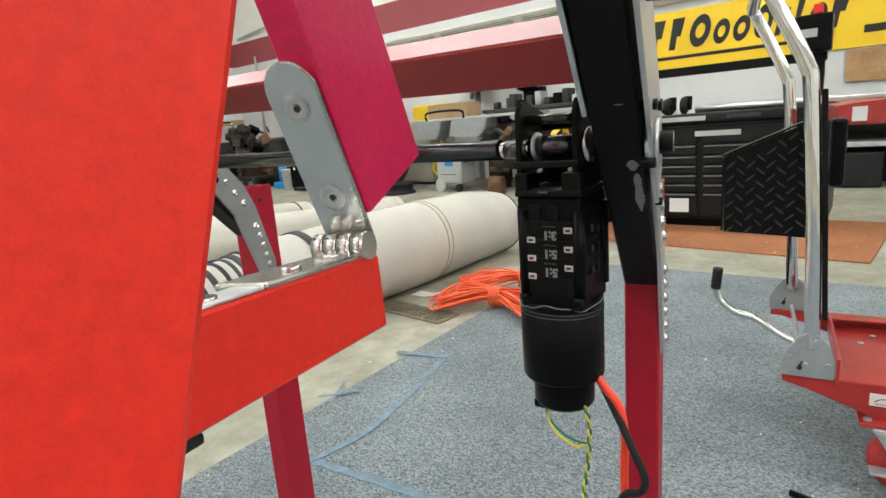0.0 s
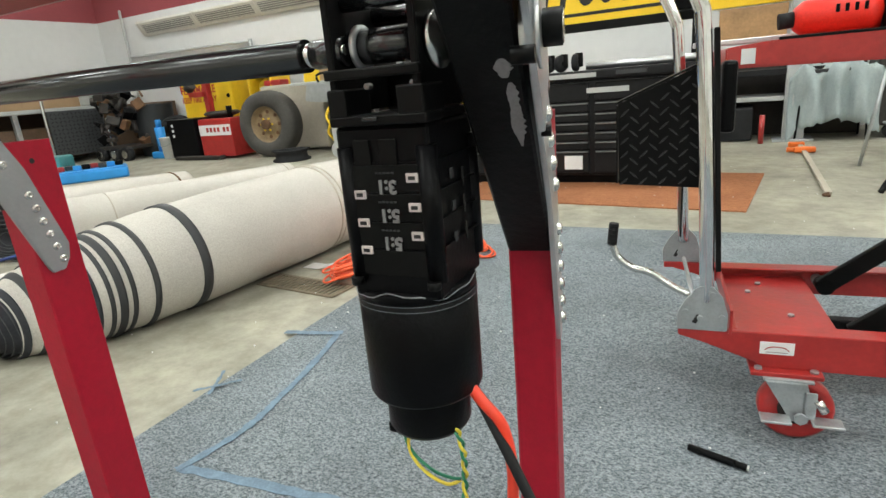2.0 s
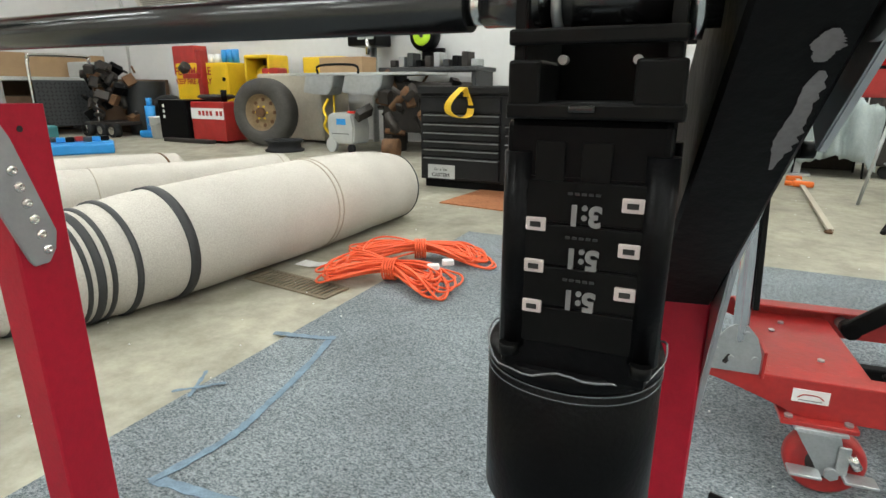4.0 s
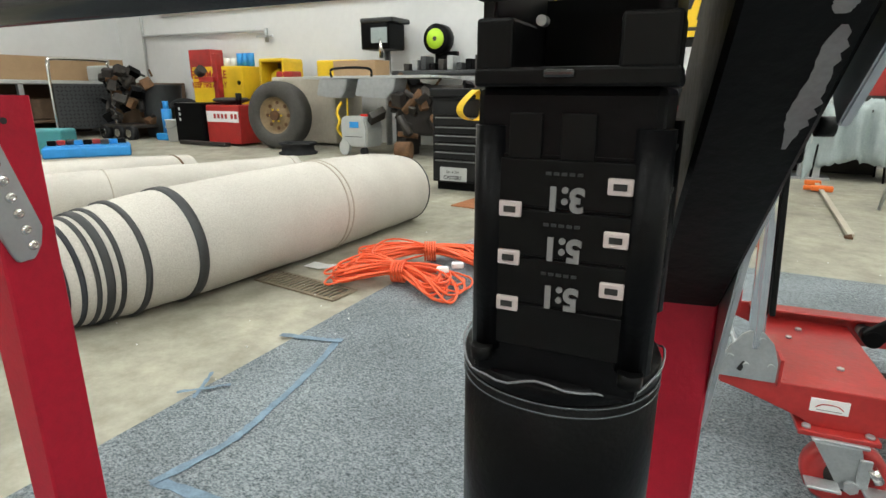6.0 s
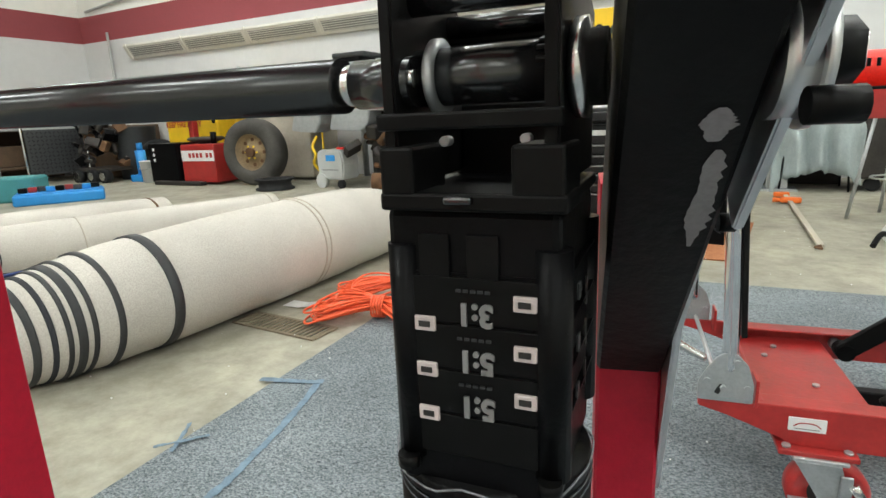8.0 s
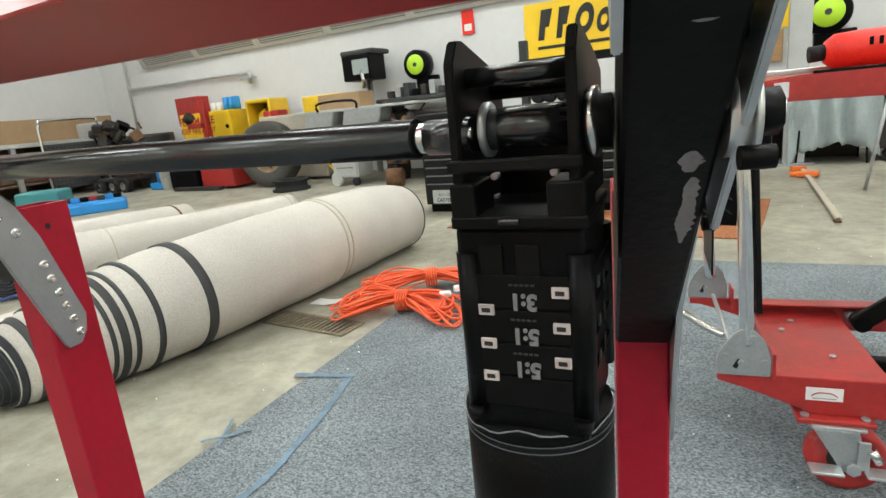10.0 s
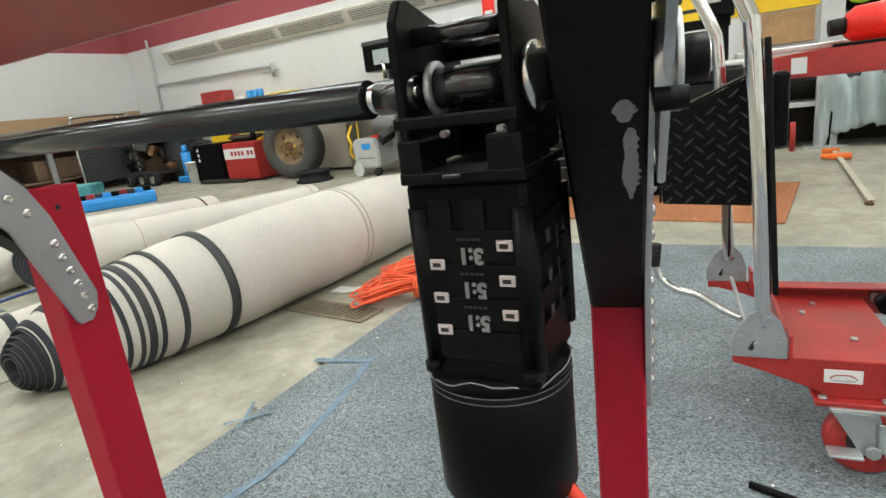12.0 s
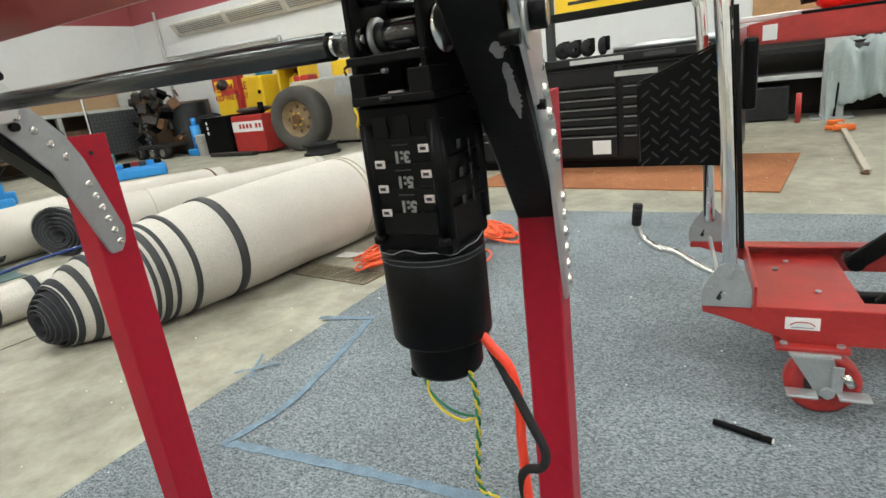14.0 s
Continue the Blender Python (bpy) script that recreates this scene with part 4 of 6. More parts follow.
# ---- the lift cart ----
def lift_cart():
    t = thing("lift_table_cart", "red hydraulic lift table cart with chrome push handle", "lift cart", CT)
    Wd = 0.44
    for y in (0.0, Wd):
        bm = bmesh.new()
        prism(bm, [(0.0, 0.228), (0.0, 0.219), (0.05, 0.205), (0.105, 0.185), (0.135, 0.174), (0.15, 0.168), (0.16, 0.158), (0.95, 0.158), (0.95, 0.236), (0.0, 0.236)], 0.012, Matrix.Translation((0, y, 0)), 0.002)
        part("side_rail", bm, CARTRED, t, "red steel side rail")
        part("rail_flange", B((0.5, y + (0.022 if y == 0 else -0.012), 0.234), (0.8, 0.045, 0.006), 0.002), CARTRED, t)
    part("tray_plate", B((0.215, Wd / 2, 0.205), (0.20, Wd - 0.02, 0.008), 0.002), CARTRED, t, "flat red deck plate, scuffed")
    part("far_rail_end", B((-0.012, Wd + 0.006, 0.228), (0.03, 0.012, 0.016), 0.002), CARTRED, t)
    part("end_rail", B((0.112, Wd / 2, 0.215), (0.008, Wd - 0.02, 0.045), 0.002), CARTRED, t)
    for x, y in ((0.17, 0.30), (0.20, 0.36), (0.24, 0.16)):
        part("deck_bolt", C((x, y, 0.209), (x, y, 0.214), 0.007, 6), ZINC, t)
    lb = part("rail_label", B((0.187, -0.001, 0.204), (0.062, 0.002, 0.027), 0.0005), WHITE, t, "white warning label with unreadable print")
    part("label_print", S([(0.165, -0.0024, 0.2), (0.176, -0.0024, 0.207), (0.198, -0.0024, 0.207), (0.209, -0.0024, 0.2)], 0.0012, 6), CARTRED, lb)
    part("label_print", B((0.187, -0.0024, 0.1955), (0.04, 0.0006, 0.0016), 0), GREYPRINT, lb)
    part("axle_mount", B((0.205, 0.02, 0.154), (0.13, 0.085, 0.01), 0.002), CARTRED, t, "red caster mounting plate")
    for x in (0.155, 0.255):
        part("bolt", C((x, -0.008, 0.159), (x, -0.008, 0.164), 0.008, 6), ZINC, t)
    for y, dx in ((-0.009, 0.0), (Wd + 0.004, -0.028)):
        bm = bmesh.new()
        prism(bm, [(-0.003, 0.2365), (0.093, 0.2365), (0.093, 0.275), (0.082, 0.312), (0.062, 0.334), (0.046, 0.338), (0.028, 0.326), (0.010, 0.300), (-0.003, 0.272)], 0.007, Matrix.Translation((dx, y, 0)), 0.0015)
        bk = part("handle_bracket", bm, ZINC, t, "grey plated handle bracket")
        for x, z in ((0.012, 0.278), (0.082, 0.268), (0.062, 0.318)):
            part("rivet", C((x + dx, y - 0.004, z), (x + dx, y + 0.002, z), 0.006, 12), ZINC, bk)
        part("slot", B((0, 0, 0), (0.009, 0.003, 0.021), 0.004, pose(0.034 + dx, y - 0.0006, 0.262, 0, 28, 0)), BLKPRINT, bk)
        part("pivot_bolt", C((0.04 + dx, y - 0.008, 0.266), (0.04 + dx, y + 0.004, 0.266), 0.0055, 12), ZINC, bk)
        part("gusset_fin", B((0.100 + dx, y + 0.03 if y < 0.2 else y - 0.03, 0.255), (0.006, 0.05, 0.055), 0.001), CARTRED, bk)
    y0, y1 = 0.004, Wd - 0.004
    pts = [(0.052, y0, 0.30), (0.046, y0, 0.45), (0.034, y0, 0.66), (0.022, y0, 0.84), (0.012, y0, 0.885), (-0.035, y0, 0.985), (-0.062, y0 + 0.008, 1.04), (-0.072, y0 + 0.04, 1.055), (-0.100, y1 - 0.04, 1.055), (-0.094, y1 - 0.008, 1.04), (-0.066, y1, 0.985), (-0.020, y1, 0.885), (-0.010, y1, 0.84), (0.002, y1, 0.66), (0.014, y1, 0.45), (0.022, y1, 0.30)]
    part("push_handle", S(pts, 0.0145, 16, 8), CHROME, t, "bright chrome tubular push handle")
    bm = B((0, 0, 0), (0.010, 0.018, 0.47), 0.002, pose(0.058, 0.006, 0.60, 0, -3.2, 0))
    part("handle_backing", bm, BLACK, t, "black strip behind the handle")
    # black tread plate guard beside the handle
    bm = bmesh.new()
    prism(bm, [(-0.128, 0.535), (0.035, 0.525), (0.028, 0.772), (-0.132, 0.705)], 0.004, Matrix.Translation((0, 0.07, 0)), 0.001)
    tp = part("tread_panel", bm, BLKMET, t, "black diamond tread plate guard")
    bm = bmesh.new()
    prism(bm, [(-0.134, 0.705), (0.028, 0.774), (0.028, 0.778), (-0.136, 0.709)], 0.06, Matrix.Translation((0, 0.066, 0)), 0.0008)
    part("panel_flange", bm, BLKMET, tp)
    part("side_flange", B((-0.133, 0.095, 0.62), (0.004, 0.05, 0.165), 0.001), BLKMET, tp)
    for i in range(8):
        for j in range(9):
            x, z = -0.118 + i * 0.0195, 0.541 + j * 0.029 + (0.0145 if i % 2 else 0)
            if z > 0.692 + (x + 0.13) * 0.41 or x > 0.022:
                continue
            bm = bmesh.new()
            prism(bm, [(-0.0125, 0), (-0.006, -0.0021), (0.006, -0.0021), (0.0125, 0), (0.006, 0.0021), (-0.006, 0.0021)], 0.0022)
            for v in bm.verts:
                if v.co.y < 0.001:
                    v.co.x, v.co.z = v.co.x * 0.88, v.co.z * 0.5
            bmesh.ops.transform(bm, matrix=pose(x, 0.0682, z, 0, 42 if i % 2 else -42, 0), verts=bm.verts)
            part("tread_lug", bm, TREAD, tp)
    part("lower_guard", B((0.005, 0.30, 0.46), (0.004, 0.2, 0.16), 0.001), BLKMET, t)
    part("rear_pack", B((0.078, 0.10, 0.705), (0.028, 0.06, 0.14), 0.008), BLKPLA, t, "black control box behind the handle")
    part("pedal_arm", S([(0.03, 0.17, 0.246), (-0.01, 0.19, 0.258), (-0.06, 0.2, 0.287), (-0.105, 0.205, 0.298), (-0.14, 0.21, 0.325), (-0.153, 0.21, 0.36)], 0.0092, 12), STEEL, t, "chrome foot pedal lever")
    gr = part("pedal_grip", C((-0.153, 0.21, 0.355), (-0.148, 0.21, 0.410), 0.0115, 14), RUBBER, t, "ribbed black rubber grip")
    for k in range(5):
        part("grip_rib", C((-0.1525 + 0.0009 * k, 0.21, 0.361 + 0.01 * k), (-0.1521 + 0.0009 * k, 0.21, 0.365 + 0.01 * k), 0.0125, 14), RUBBER, gr)
    part("pedal_rod", C((0.02, 0.33, 0.285), (0.04, 0.02, 0.25), 0.005, 8), ZINC, t)
    for y in (0.10, 0.37):
        bm = bmesh.new()
        box(bm, (0.30, 0, 0), (0.62, 0.014, 0.045), 0.004, pose(0.35, y, 0.21, 0, -40, 0))
        part("scissor_arm", bm, BLACK, t, "black steel scissor arm")
    part("roller", C((0.352, 0.36, 0.207), (0.352, 0.40, 0.207), 0.02, 16), BLKMET, t)
    part("roller_shaft", C((0.345, 0.40, 0.207), (0.345, 0.43, 0.207), 0.013, 14), ZINC, t)
    part("lower_arm", B((0.5, 0.2, 0.18), (0.4, 0.03, 0.03), 0.004), BLACK, t)
    bm = bmesh.new()
    prism(bm, [(0.075, 0.765), (0.085, 0.757), (0.95, 0.742), (0.95, 0.806), (0.16, 0.806), (0.10, 0.801), (0.075, 0.798)], 0.44, Matrix.Translation((0, 0.15, 0)), 0.003)
    pf = part("platform", bm, CARTRED, t, "raised red steel platform")
    part("platform_label", B((0.116, 0.149, 0.779), (0.026, 0.002, 0.03), 0.0005), WHITE, pf)
    part("edge_trim", B((0.55, 0.158, 0.808), (0.76, 0.012, 0.006), 0.001), BLKMET, pf)
    for y in (0.0, Wd):
        x0 = 0.228
        c = part("caster", B((x0 - 0.02, y, 0.147), (0.09, 0.06, 0.007), 0.002), ZINC, t, "grey swivel caster with brake and red wheel")
        for dy in (-0.03, 0.03):
            bm = bmesh.new()
            prism(bm, [(x0 - 0.062, 0.145), (x0 + 0.012, 0.145), (x0 + 0.022, 0.11), (x0 + 0.02, 0.06), (x0 - 0.012, 0.058), (x0 - 0.026, 0.085)], 0.005, Matrix.Translation((0, y + dy - 0.0025, 0)), 0.001)
            part("fork", bm, ZINC, c)
        bm = bmesh.new()
        lathe(bm, [(0.034, -0.016), (0.056, -0.019), (0.062, -0.019), (0.069, -0.012), (0.069, 0.012), (0.062, 0.019), (0.056, 0.019), (0.034, 0.016)], pose(x0, y, 0.0775, 90, 0, 0), 36)
        part("wheel_tyre", bm, CARTRED, c, "red polyurethane wheel")
        bm = bmesh.new()
        lathe(bm, [(0.006, -0.02), (0.055, -0.012), (0.055, 0.012), (0.006, 0.02)], pose(x0, y, 0.0775, 90, 0, 0), 28)
        part("wheel_core", bm, MUD, c)
        part("axle_bolt", C((x0 + 0.004, y - 0.042, 0.072), (x0 + 0.004, y + 0.042, 0.072), 0.008, 12), ZINC, c)
        part("axle_nut", C((x0 + 0.004, y - 0.046, 0.072), (x0 + 0.004, y - 0.04, 0.072), 0.013, 6), ZINC, c)
        for sx, z in ((-1, 0.068), (1, 0.07)):
            part("brake_pedal", B((x0 + 0.004 + sx * 0.045, y - 0.045, z), (0.055, 0.034, 0.006), 0.002), ZINC, c)
        part("brake_link", B((x0 + 0.02, y - 0.037, 0.10), (0.02, 0.006, 0.06), 0.002, None), ZINC, c)
        part("brake_spring", C((x0 + 0.03, y - 0.036, 0.115), (x0 + 0.045, y - 0.036, 0.09), 0.009, 10), STEEL, c)


def cart_load():
    """Things lying on the lift platform."""
    t = thing("grease_gun", "red power tool with black body lying on the lift platform", "power tool", CT @ pose(0.30, 0.26, 0.807))
    bm = bmesh.new()
    lathe(bm, [(0.001, -0.09), (0.022, -0.09), (0.034, -0.075), (0.037, -0.03), (0.037, 0.04), (0.033, 0.06), (0.001, 0.06)], pose(0, 0, 0.038, 0, 90, 0), 24)
    part("body", bm, BRIGHT, t, "rounded red tool housing")
    for k in range(4):
        part("vent_slot", B((-0.02 + 0.016 * k, -0.0355, 0.05), (0.007, 0.003, 0.016), 0.001), BLKPLA, t)
    part("motor_block", B((0.1, 0, 0.045), (0.085, 0.09, 0.088), 0.014), BLKPLA, t)
    part("handle", B((0.13, 0.03, 0.15), (0.034, 0.036, 0.17), 0.01), BRIGHT, t)
    part("battery", B((0.125, 0.03, 0.245), (0.075, 0.06, 0.045), 0.01), BLKPLA, t, "black battery pack")
    part("trigger", B((0.108, 0.03, 0.19), (0.014, 0.016, 0.03), 0.004), BLKPLA, t)
    part("nozzle", C((-0.09, 0, 0.038), (-0.118, 0, 0.036), 0.016, 14), RUBBER, t)
    s = thing("metal_bar", "flat bright metal bar lying across the lift platform", "metal bar", CT @ pose(0.33, 0.34, 0.807, 0, 0, 3))
    part("bar", B((0, 0, 0.006), (0.62, 0.03, 0.012), 0.002), ALU, s)


# ---- tool chest and the banner wall ----
def tool_chest():
    t = thing("tool_chest", "long black steel rolling tool chest with many closed drawers", "tool chest", RM)
    x0, x1, y0 = -2.17, -0.20, 3.88
    part("carcass", B(((x0 + x1) / 2, y0 + 0.30, 0.365), (x1 - x0, 0.56, 0.61), 0.008), TBLACK, t)
    part("plinth", B(((x0 + x1) / 2, y0 + 0.30, 0.03), (x1 - x0 - 0.05, 0.5, 0.06), 0.004), BLKPLA, t)
    part("top_lid", B(((x0 + x1) / 2, y0 + 0.30, 0.70), (x1 - x0 + 0.03, 0.6, 0.06), 0.01), TBLACK, t)
    cols = ((-2.14, -1.54), (-1.50, -0.90), (-0.86, -0.23))
    rows = ((0.545, 0.66), (0.475, 0.535), (0.415, 0.468), (0.355, 0.408), (0.295, 0.348), (0.235, 0.288), (0.08, 0.228))
    for a, b in cols:
        for z0, z1 in rows:
            d = part("drawer", B(((a + b) / 2, y0 + 0.012, (z0 + z1) / 2), (b - a, 0.03, z1 - z0 - 0.006), 0.003), TBLACK, t)
            part("pull", B(((a + b) / 2, y0 - 0.006, z1 - 0.009), (b - a - 0.01, 0.012, 0.008), 0.002), PULLM if z0 < 0.5 else BLKMET, d, "bright drawer pull edge")
    part("brand_strip", B((-1.02, y0 - 0.006, 0.70), (0.34, 0.004, 0.028), 0.001), GREYW, t, "silver label strip with unreadable print")
    part("brand_strip", B((-0.64, y0 - 0.006, 0.702), (0.18, 0.004, 0.024), 0.001), DKGREY, t)
    part("label_plate", B((-0.78, y0 - 0.008, 0.605), (0.26, 0.003, 0.032), 0.001), GREYW, t)
    lab = part("casters_label", B((-1.985, y0 - 0.006, 0.125), (0.22, 0.003, 0.1), 0.001), GREYW, t, "grey paper label reading six inch casters")
    text("6in x 2in", 0.03, BLKPRINT, pose(-1.99, y0 - 0.0085, 0.142, 90, 0, 0), lab, "label_text")
    text("CASTERS", 0.037, BLKPRINT, pose(-1.99, y0 - 0.0085, 0.1, 90, 0, 0), lab, "label_text", 0.0006)
    lab = part("casters_label", B((-1.0, y0 - 0.006, 0.15), (0.12, 0.003, 0.09), 0.001), WHITE, t)
    # things on the chest
    c = thing("caster_set", "row of black caster wheels standing on the tool chest", "casters", RM)
    for i, x in enumerate((-1.30, -1.22, -1.13, -1.03)):
        bm = bmesh.new()
        lathe(bm, [(0.012, -0.02), (0.045, -0.02), (0.055, -0.012), (0.055, 0.012), (0.045, 0.02), (0.012, 0.02)], pose(x, 4.08, 0.785, 90, 0, 30 * i), 20)
        part("wheel", bm, RUBBER, c)
        part("fork", B((x + 0.02, 4.09, 0.80), (0.05, 0.03, 0.09), 0.006), BLKMET, c)
    solo("silver_tube", C((-1.0, 4.25, 0.755), (-0.2, 4.2, 0.755), 0.024, 14), ALU, "long silver metal tube lying on the tool chest", "metal tube", RM)
    # yellow tape loop hanging over the left corner
    bm = bmesh.new()
    n = 30
    prev = None
    for k in range(n):
        a = 2 * math.pi * k / n
        p = Vector((0.08 * math.cos(a) * (1 - 0.25 * math.sin(a)), 0.03 * math.sin(2 * a), 0.10 * math.sin(a)))
        cur = [bm.verts.new(p + Vector((0, s, 0))) for s in (-0.04, 0.04)]
        if prev:
            bm.faces.new((prev[0], cur[0], cur[1], prev[1]))
        prev = cur
    ob = solo("yellow_strap", bm, YELPAINT, "yellow webbing strap loop hanging at the tool chest edge", "strap", RM @ pose(-1.80, 3.80, 0.62, 0, 15, 60))
    md = ob.modifiers.new("thick", "SOLIDIFY")
    md.thickness = 0.003
    # rack standing behind the chest
    r = thing("steel_rack", "black steel frame rack behind the tool chest", "rack", RM)
    for x in (-1.55, -0.33):
        part("post", B((x, 4.55, 0.6), (0.06, 0.06, 1.2), 0.004), DKGREY if x < -1 else BLACK, r)
    part("rail", B((-0.94, 4.55, 1.03), (1.3, 0.06, 0.06), 0.004), BLACK, r)
    part("control_box", B((-0.36, 4.42, 1.16), (0.2, 0.12, 0.22), 0.012), BLKPLA, r)
    part("box_label", B((-0.38, 4.357, 1.16), (0.09, 0.003, 0.05), 0.001), GREYW, r)
    part("red_light", B((-0.34, 4.40, 1.30), (0.05, 0.05, 0.06), 0.01), BRIGHT, r, "red cover on the control box")


def banner():
    t = thing("banner", "yellow vinyl banner with bold black slanted lettering shapes", "banner", RM)
    part("sheet", B((-0.98, 6.935, 1.52), (2.70, 0.006, 0.62), 0.001), YELLOW, t)
    x = -2.17
    y = 6.929
    widths = (0.17, 0.16, 0.2, 0.15, 0.15, 0.16, 0.12, 0.08, 0.14, 0.16)
    for i, w in enumerate(widths):
        h = 0.33 if i in (0, 1, 2, 5, 7, 9) else 0.25
        bm = bmesh.new()
        if i in (2, 3, 4, 5, 8):
            n = 28
            rings = []
            for q, r in ((1.0, 0), (1.0, 1), (0.46, 1), (0.46, 0)):
                rings.append([bm.verts.new((w / 2 + q * w * 0.52 * math.cos(6.2832 * k / n) + 0.18 * h * (1 + q * math.sin(6.2832 * k / n)) / 2, -0.003 * r, h * (0.5 + q * 0.5 * math.sin(6.2832 * k / n)))) for k in range(n)])
            for a, b in zip(rings, rings[1:]):
                for k in range(n):
                    bm.faces.new((a[k], a[(k + 1) % n], b[(k + 1) % n], b[k]))
            bmesh.ops.recalc_face_normals(bm, faces=bm.faces)
        else:
            prism(bm, [(0, 0), (w * 0.42, 0), (w * 0.42 + 0.05, h), (0.05, h)], 0.003)
            prism(bm, [(w * 0.3, h * 0.42), (w * 0.8, h * 0.42), (w * 0.85 + 0.04, h), (w * 0.3 + 0.05, h)], 0.003, pose(0, -0.001, 0))
        bmesh.ops.translate(bm, verts=bm.verts, vec=(x, y - 0.0005, 1.42))
        part("letter_shape", bm, BLKPRINT, t)
        x += w * 1.08 + 0.03
    part("underline", B((-1.3, y, 1.335), (1.75, 0.003, 0.035), 0), BLKPRINT, t)
    part("small_lettering_shape", B((0.0, y, 1.37), (0.36, 0.003, 0.07), 0), BLKPRINT, t)
    bd = solo("wooden_board", B((0.0, 6.93, 1.045), (0.60, 0.02, 0.3), 0.003), WOOD, "weathered plywood board with dark marks on the wall", "board", RM)
    s = thing("fire_sign", "small red and white fire sign on the wall", "sign", RM)
    part("plate", B((-3.05, 6.935, 1.76), (0.16, 0.008, 0.28), 0.001), BRIGHT, s)
    part("print_panel", B((-3.05, 6.93, 1.7), (0.1, 0.003, 0.08), 0), WHITE, s)


def back_row():
    """The clutter along the banner wall."""
    # truck wheel
    t = thing("truck_wheel", "large dusty truck tyre on a rusty yellow steel rim", "wheel", RM @ pose(-5.36, 5.62, 0.413, 0, 0, 8) @ Matrix.Scale(1.07, 4))
    bm = bmesh.new()
    lathe(bm, [(0.21, -0.10), (0.26, -0.125), (0.34, -0.12), (0.375, -0.10), (0.385, -0.06), (0.385, 0.06), (0.375, 0.10), (0.34, 0.12), (0.26, 0.125), (0.21, 0.10), (0.21, -0.10)], pose(0, 0, 0, 90, 0, 0), 48)
    part("tyre", bm, TYREM, t)
    bm = bmesh.new()
    lathe(bm, [(0.212, 0.1), (0.2, 0.085), (0.19, 0.02), (0.10, 0.04), (0.085, 0.075), (0.05, 0.08), (0.001, 0.08)], pose(0, 0, 0, 90, 0, 0), 40)
    rim = part("rim", bm, RIMM, t, "tan painted rusty rim")
    part("hub", C((0, -0.06, 0), (0, -0.12, 0), 0.055, 20), RUST, rim)
    for k in range(8):
        a = k * math.pi / 4
        part("hand_hole", C((0.145 * math.cos(a), -0.034, 0.145 * math.sin(a)), (0.145 * math.cos(a), -0.04, 0.145 * math.sin(a)), 0.022, 12), RUST, rim)
    for k in range(6):
        a = k * math.pi / 3
        part("lug_nut", C((0.075 * math.cos(a), -0.07, 0.075 * math.sin(a)), (0.075 * math.cos(a), -0.09, 0.075 * math.sin(a)), 0.012, 6), YELPAINT, rim)
    # flat bare rim lying on the floor
    t = thing("bare_rim", "black bare wheel rim lying flat on the floor", "wheel rim", RM @ pose(-4.75, 5.25, 0))
    bm = bmesh.new()
    lathe(bm, [(0.15, 0.0), (0.22, 0.0), (0.225, 0.02), (0.19, 0.035), (0.185, 0.09), (0.22, 0.115), (0.225, 0.13), (0.15, 0.125), (0.15, 0.0)], None, 36)
    part("rim", bm, RUBBER, t)
    # tyre changing machine: black cabinet and red body
    t = thing("tyre_changer", "red and black tyre changing machine", "tyre changer", RM @ pose(-6.55, 5.7, 0))
    part("control_cabinet", B((-0.33, 0, 0.29), (0.55, 0.5, 0.52), 0.01), BLKPLA, t)
    for k in range(3):
        part("gauge", B((-0.5, -0.252, 0.47 - 0.07 * k), (0.035, 0.003, 0.04), 0.001), WHITE, t)
    part("body", B((0.28, 0.05, 0.28), (0.62, 0.5, 0.5), 0.015), CARTRED, t)
    part("white_stripe", B((0.28, -0.202, 0.38), (0.6, 0.003, 0.14), 0.0), WHITE, t)
    for k in range(6):
        part("stripe_mark", B((0.14 + 0.07 * k + (0.04 if k > 3 else 0), -0.204, 0.385), (0.045, 0.002, 0.06), 0), CARTRED, t)
    bm = bmesh.new()
    lathe(bm, [(0.001, 0.62), (0.2, 0.62), (0.24, 0.6), (0.24, 0.58), (0.1, 0.53)], pose(0.2, 0.05, 0), 28)
    part("turntable", bm, MUD, t)
    part("column", B((-0.2, 0.2, 0.85), (0.09, 0.09, 0.7), 0.01), CARTRED, t)
    part("swing_arm", B((-0.32, 0.12, 0.86), (0.28, 0.07, 0.07), 0.01), CARTRED, t)
    part("bead_head", C((-0.46, 0.1, 0.94), (-0.38, 0.1, 1.0), 0.07, 14), MUD, t)
    part("oil_bottle", C((0.45, -0.05, 0.53), (0.45, -0.05, 0.68), 0.04, 12), BLKPLA, t)
    part("foot_rail", B((0.0, -0.3, 0.03), (0.9, 0.1, 0.05), 0.01), MUD, t)
    # flammables cabinet against the wall
    t = thing("flammables_cabinet", "yellow steel flammable liquids cabinet with red lettering", "cabinet", RM)
    part("body", B((-7.12, 6.55, 0.55), (1.06, 0.7, 1.0), 0.01), YELPAINT, t)
    part("door", B((-7.385, 6.195, 0.55), (0.5, 0.02, 0.94), 0.004), YELPAINT, t)
    dr = part("door", B((-6.855, 6.195, 0.55), (0.5, 0.02, 0.94), 0.004), YELPAINT, t)
    part("latch", C((-6.65, 6.17, 0.82), (-6.65, 6.19, 0.82), 0.03, 12), BLKMET, dr)
    text("FLAMMABLE", 0.15, CARTRED, pose(-7.28, 6.182, 0.93, 90, 0, 0), t, "warning_text", 0.004, width=0.75)
    text("KEEP FIRE AWAY", 0.11, CARTRED, pose(-7.28, 6.182, 0.79, 90, 0, 0), t, "warning_text", 0.003, width=0.75)
